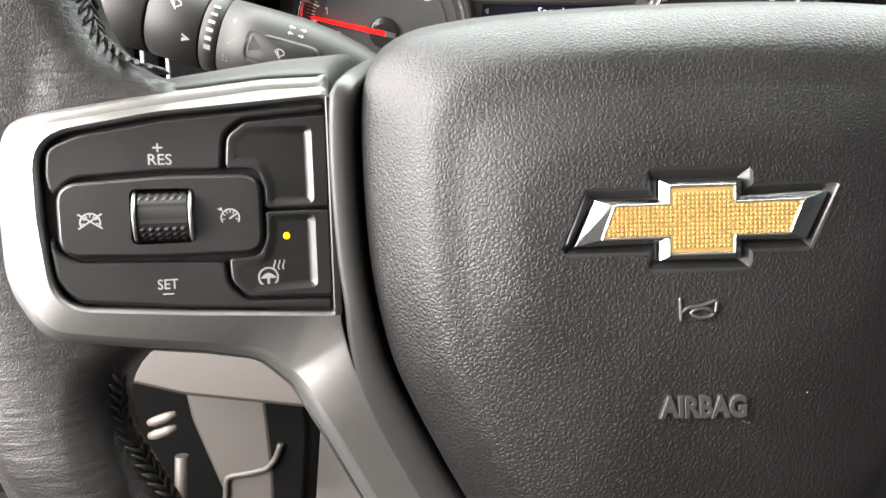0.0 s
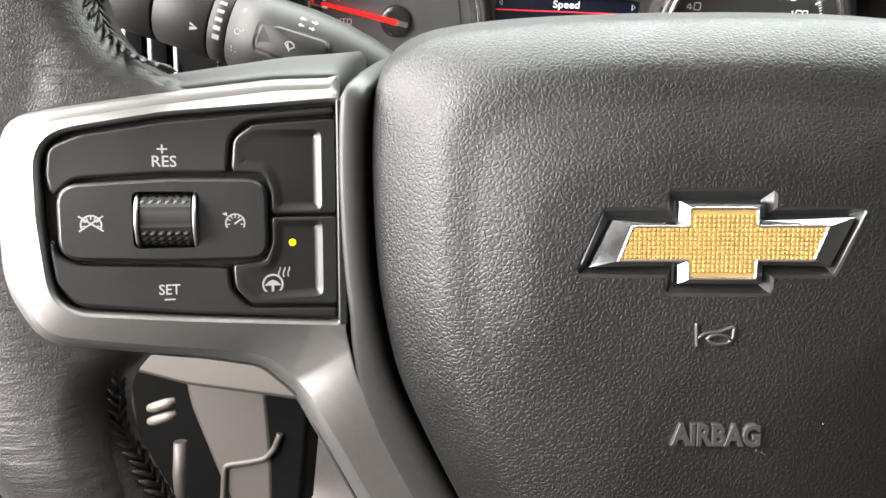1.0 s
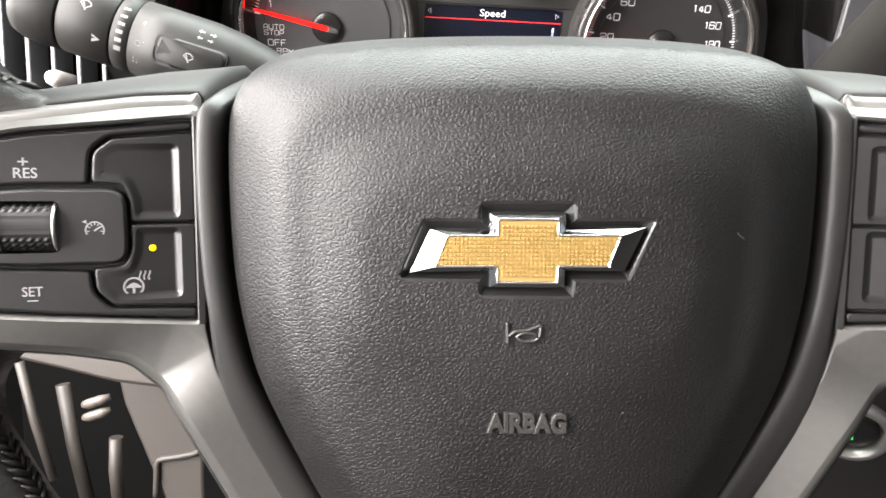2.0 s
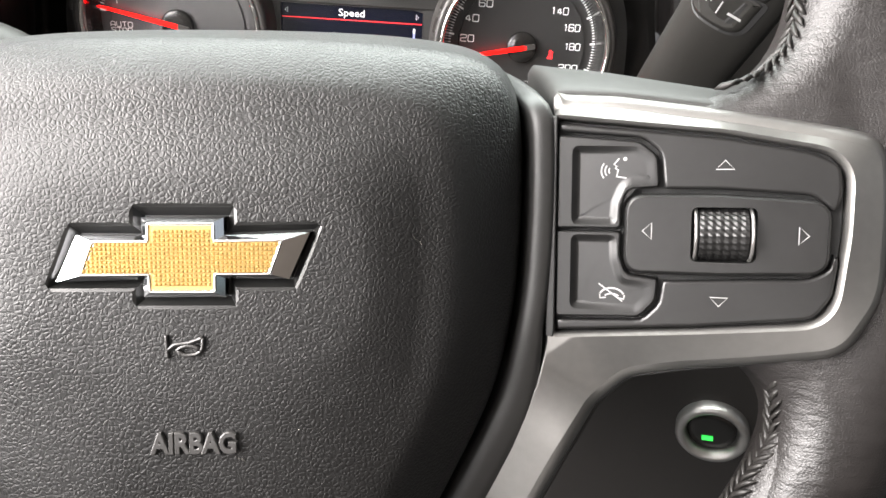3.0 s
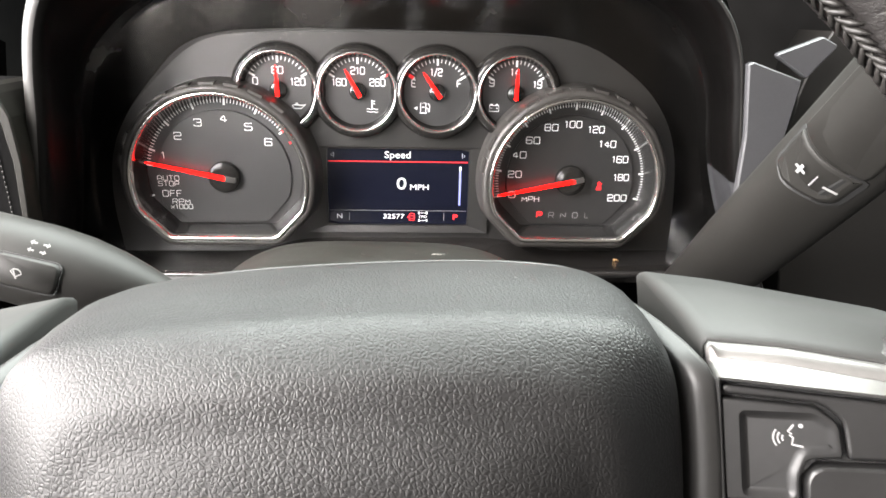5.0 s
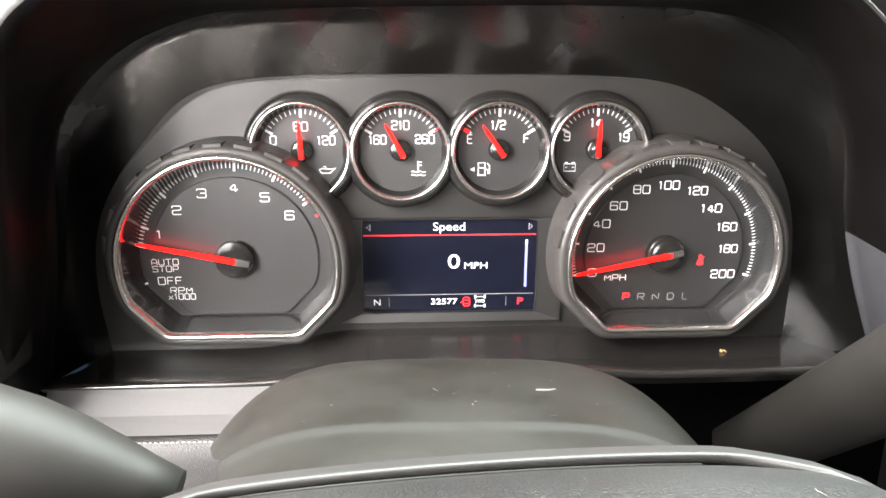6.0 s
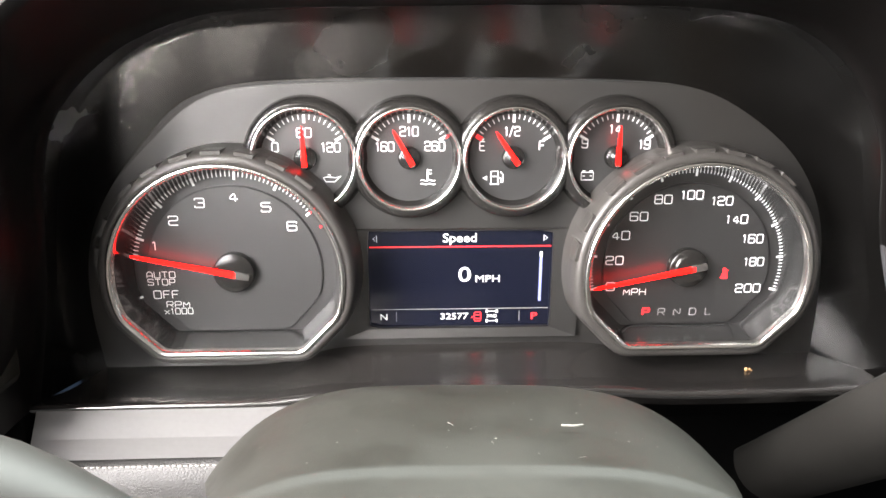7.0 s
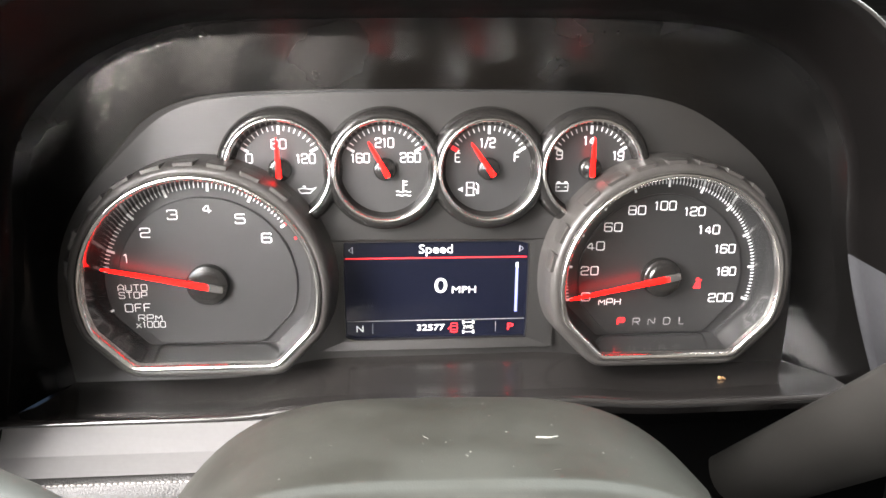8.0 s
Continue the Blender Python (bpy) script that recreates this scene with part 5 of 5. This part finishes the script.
lev_face = lambda s, t, h: lev(s, t, face(t) + h)
REACH = (Vector((173, 92.2, -116)) - LA).length
bm = bmesh.new()
last = None
for s, k in ((-130, 0.9), (-30, 0.92), (10, 0.92), (60, 0.95), (100, 0.98), (140, 1.0), (185, 1.0), (215, 0.96), (222, 0.85), (225, 0.6)):
    section = [(t, face(t)) for t in (16.5, 13, 9, 4, -1, -6, -11, -15, -17.2)] + [(-19.0, -7.6), (-19.4, -10), (-17, -13.4), (-8, -15), (6, -14), (14, -9), (18.2, -3), (18.8, 0.6), (18.0, 2.6)]
    more = 1 + 0.10 * max(0.0, min(1.0, (130 - s) / 70.0))
    now = [bm.verts.new(lev(s, t * k * (more if t > 8 else 1), h * k)) for t, h in section]
    if last:
        bridge(bm, last, now)
    last = now
bm.faces.new(last)
body = part("lever_body", done(bm), STALK, lever)
seat = resample(rounded([(REACH - 13, 11.6), (REACH - 15, 4), (REACH - 11, -14.6), (REACH + 8, -15.4), (REACH + 8, 12.2)], [3, 6, 6, 0.6, 0.6], 6), 70)
part("button_seat", done(plate(seat, [(1.3, -2), (1.3, 0.3)], lev_face), False), GAP, body)
tap = part("lever_button", done(plate(seat, [(-0.2, -2), (-0.2, 0.3), (-0.6, 0.7), (-2.2, 1.0)], lev_face)), STALK, body, "dark tap shift button")
cap = resample(rounded([(REACH + 9.5, 12.4), (REACH + 9.5, -15.4), (REACH + 60, -15.0), (REACH + 60, 12.4)], [0.6, 0.6, 6, 6], 6), 60)
part("lever_cap", done(plate(cap, [(0.3, -2), (0.3, 0.4), (-0.6, 0.8)], lev_face), True, 99), STALK, body)
mid = REACH - 2.6
bm = stroke(bmesh.new(), [(mid - 2.6, 0.8), (mid + 2.6, 0.8)], 1.3, lev_face, 1.15)
stroke(bm, [(mid, -1.6), (mid, 3.2)], 1.3, lev_face, 1.15)
part("plus_symbol", done(bm, False), PRINT, tap)
part("divider_symbol", done(stroke(bmesh.new(), [(mid - 3.4, -5.4), (mid + 3.4, -5.4)], 0.5, lev_face, 1.15), False), PRINT, tap)
part("minus_symbol", done(stroke(bmesh.new(), [(mid, -13.2), (mid, -8.8)], 1.3, lev_face, 1.15), False), PRINT, tap)

start = thing("start_button", WHEEL @ pose(0.2464, -0.1444, -0.2775, 22, -24, 0), "round chrome-ringed start button with a green light", "button")
bm = bmesh.new()
loop = arc(0, 0, 22.5, 0, 354, 59)
last = None
for d, h in ((0.5, -4), (0.5, 5.5), (-0.8, 7.6), (-3.0, 8.2), (-5.2, 7.0), (-6.6, 2.0), (-7.0, -2.0)):
    now = ring(bm, offset(loop, d), h)
    if last:
        bridge(bm, last, now)
    last = now
part("chrome_ring", done(bm), SATINRING, start, "satin chrome ring")
part("push_face", done(plate(arc(0, 0, 15.4, 0, 354, 59), [(0, -5), (0, 1.4), (-1.2, 2.4), (-6, 3.0)])), GLOSSDASH, start)
part("start_light", done(box(-6.2, -7.2, 2.2, 0.8, -3.6, 3.7, f=flat), False), GREEN, start, "lit green bar")
bm = plate(resample(rounded([(-150, -150), (-150, 40), (-60, 66), (60, 62), (90, -30), (90, -150)], 14, 5), 80), [(0, -10), (0, -2.5), (-2, -1.0)])
panel = part("start_panel", done(bm), LOWDASH, dash, "dark warm grey panel round the start button")
panel.matrix_world = start.matrix_world

# ---- left side: outlet, lower trims ----
outlet = thing("air_outlet", WHEEL, "black side air outlet with upright silver slats", "air outlet")
bm = box(-345, 30, -275, -221, 200, -262)
bmesh.ops.scale(bm, vec=(MM, MM, MM), verts=bm.verts)
# shade between the slats, painted as a black back
part("outlet_back", done(bm, False), SHADEBLACK, outlet)
for k in range(8):
    x = -330 + 15 * k
    bm = box(x, 32, -260, x + 2.8, 198, -241, 0.8)
    bmesh.ops.scale(bm, vec=(MM, MM, MM), verts=bm.verts)
    part("slat", done(bm, False), SIDETRIM, outlet)

bm = tube([flat(-251, 75, -262), flat(-251, 75, -238), flat(-251, 75, -234), flat(-251, 75, -232.6)], [5 * MM, 5 * MM, 4 * MM, 2 * MM], 18)
part("outlet_knob", done(bm), PALETRIM, outlet, "small pale knob")

trim = thing("lower_trim", WHEEL, "warm grey lower dash trim around the column", "trim", kind="structure")
def block(name, x0, y0, z0, x1, y1, z1, bevel, material, label=""):
    bm = box(x0, y0, z0, x1, y1, z1, bevel)
    bmesh.ops.scale(bm, vec=(MM, MM, MM), verts=bm.verts)
    return part(name, done(bm), material, trim, label)


def shaped(name, pts, radii, n0, n1, material, label=""):
    """A moulded trim piece with a softened front edge."""
    loop = resample(rounded(pts, radii, 5), 70)
    return part(name, done(plate(loop, [(0, n0), (0, n1 - 3), (-0.9, n1 - 1), (-2.8, n1)])), material, trim, label)


shaped("knee_rail", [(-262, -60), (-262, -82), (-231, -89), (-207, -95), (-142, -103), (-40, -108), (-40, -48)], [4, 4, 30, 30, 30, 4, 4], -232, -200, GREIGE, "warm grey rounded rail")
shaped("knee_panel", [(-237, -100), (-232, -128), (-203, -205), (-180, -205), (-180, -158), (-182, -128), (-184, -100)], [4, 40, 8, 4, 30, 30, 8], -300, -262, GREIGE, "warm grey lower panel")
# a solid black sheet in place of a shaded hollow
shaped("footwell_shade", [(-186, -112), (-158, -112), (-157, -140), (-164, -206), (-186, -206)], [4, 8, 40, 4, 4], -300, -263, SHADEBLACK, "black sheet for the shade beside the lower panel")
tube_path = [(-212, -190), (-210.5, -168), (-209, -165), (-196, -163), (-184, -160.4), (-178, -154), (-174, -144)]
bm = tube([flat(x, y, -260.5) for x, y in resample(tube_path, 24, False)], 2.0 * MM, 10)
part("pocket_edge", done(bm), GREIGE, trim, "warm grey rounded pocket edge")
shaped("kick_panel", [(-177, -128), (-182, -260), (-60, -260), (-60, -128)], 6, -380, -330, PALETRIM, "pale lower side panel")
# added black wall that closes the footwell, its shade put into the colour
block("kick_wall", -420, -480, -470, 420, 60, -440, 4, SHADEBLACK)
for (x0, y0), (x1, y1), n, r in (((-324, -112), (-304, -198), -300, 3.2), ((-306, -134), (-291, -225), -320, 5.0), ((-252, -162), (-252, -210), -290, 4.5)):
    part("pedal_arm", done(tube([flat(x0, y0, n), flat(0.5 * (x0 + x1) - 1.5, 0.5 * (y0 + y1), n), flat(x1, y1, n)], r * MM, 12)), GREIGE, trim, "dark pedal arm")
for y in (-133.5, -142.5):
    bm = tube([flat(-268, y - 2, -280), flat(-264, y - 1, -279), flat(-255, y + 2, -279), flat(-250, y + 3.5, -281)], [2.4 * MM, 3.4 * MM, 3.4 * MM, 2.2 * MM], 14)
    part("latch_pin", done(bm), POCKET, trim)


# ---- lint and a crumb ----
from mathutils.bvhtree import BVHTree


def surface(ob):
    """A tree of an object's faces, in its own frame."""
    return BVHTree.FromPolygons([v.co.copy() for v in ob.data.vertices], [list(p.vertices) for p in ob.data.polygons])


rng = random.Random(11)
lint = thing("lint", WHEEL, "pale specks of dust and fluff on the black trim", "dust", kind="stuff")
bm = bmesh.new()


def speck(place, normal, size, long):
    side = normal.orthogonal().normalized()
    turn = Matrix.Rotation(rng.uniform(0, 6.28), 3, normal)
    a = turn @ side
    b = normal.cross(a)
    if long:
        tube([place + normal * 0.0002 + a * size * k * 3 + b * size * math.sin(k * 2.0) * 0.7 for k in (-2, -1, 0, 1, 2)], size * 0.28, 5, bm)
        return
    top = bm.verts.new(place + normal * size * 0.9)
    foot = [bm.verts.new(place + (a * math.cos(k) + b * math.sin(k)) * size * rng.uniform(0.6, 1.3)) for k in (0, 1.3, 2.5, 3.8, 5.1)]
    for p, q in zip(foot, foot[1:] + foot[:1]):
        bm.faces.new((p, q, top))


for ob, count, start_at, way in ((shroud, 40, lambda: (rng.uniform(-62, 62), 140, rng.uniform(-198, -142)), (0, -1, 0)), (cover, 18, lambda: (rng.uniform(-62, 62), 140, rng.uniform(-74, -22)), (0, -1, 0)), (cover, 10, lambda: (rng.uniform(-60, 66), rng.uniform(-80, 40), 60), (0, 0, -1))):
    tree_of = surface(ob)
    for k in range(count):
        place, normal, _, _ = tree_of.ray_cast(Vector(start_at()) * MM, Vector(way))
        if place:
            if normal.dot(Vector(way)) > 0:
                normal = -normal
            speck(place, normal, rng.uniform(0.10, 0.26) * MM, k % 9 == 0)
tube([flat(27.4 + k, 63.2 - 0.06 * k, -161.7 + 0.9 * math.cos(k * 0.55) + 0.25 * math.sin(k * 1.7)) for k in (-3, -2, -1, 0, 1, 2, 3)], 0.32 * MM, 6, bm)
part("dust", done(bm, False), LINT, lint)
crumb = thing("crumb", CL @ pose(0.1485, -0.0462, 0.0187), "small brown crumb lying on the shelf", "crumb")
bm = bmesh.new()
for x, y, k in ((0, 0, 1.0), (1.7, 0.3, 0.8), (2.9, -0.2, 0.55)):
    made = bmesh.ops.create_icosphere(bm, subdivisions=1, radius=1.1 * k * MM)
    for v in made["verts"]:
        v.co = v.co * rng.uniform(0.75, 1.2) + Vector((x, y + 0.9 * k, 0)) * MM
part("crumb_lump", done(bm), CRUMB, crumb)
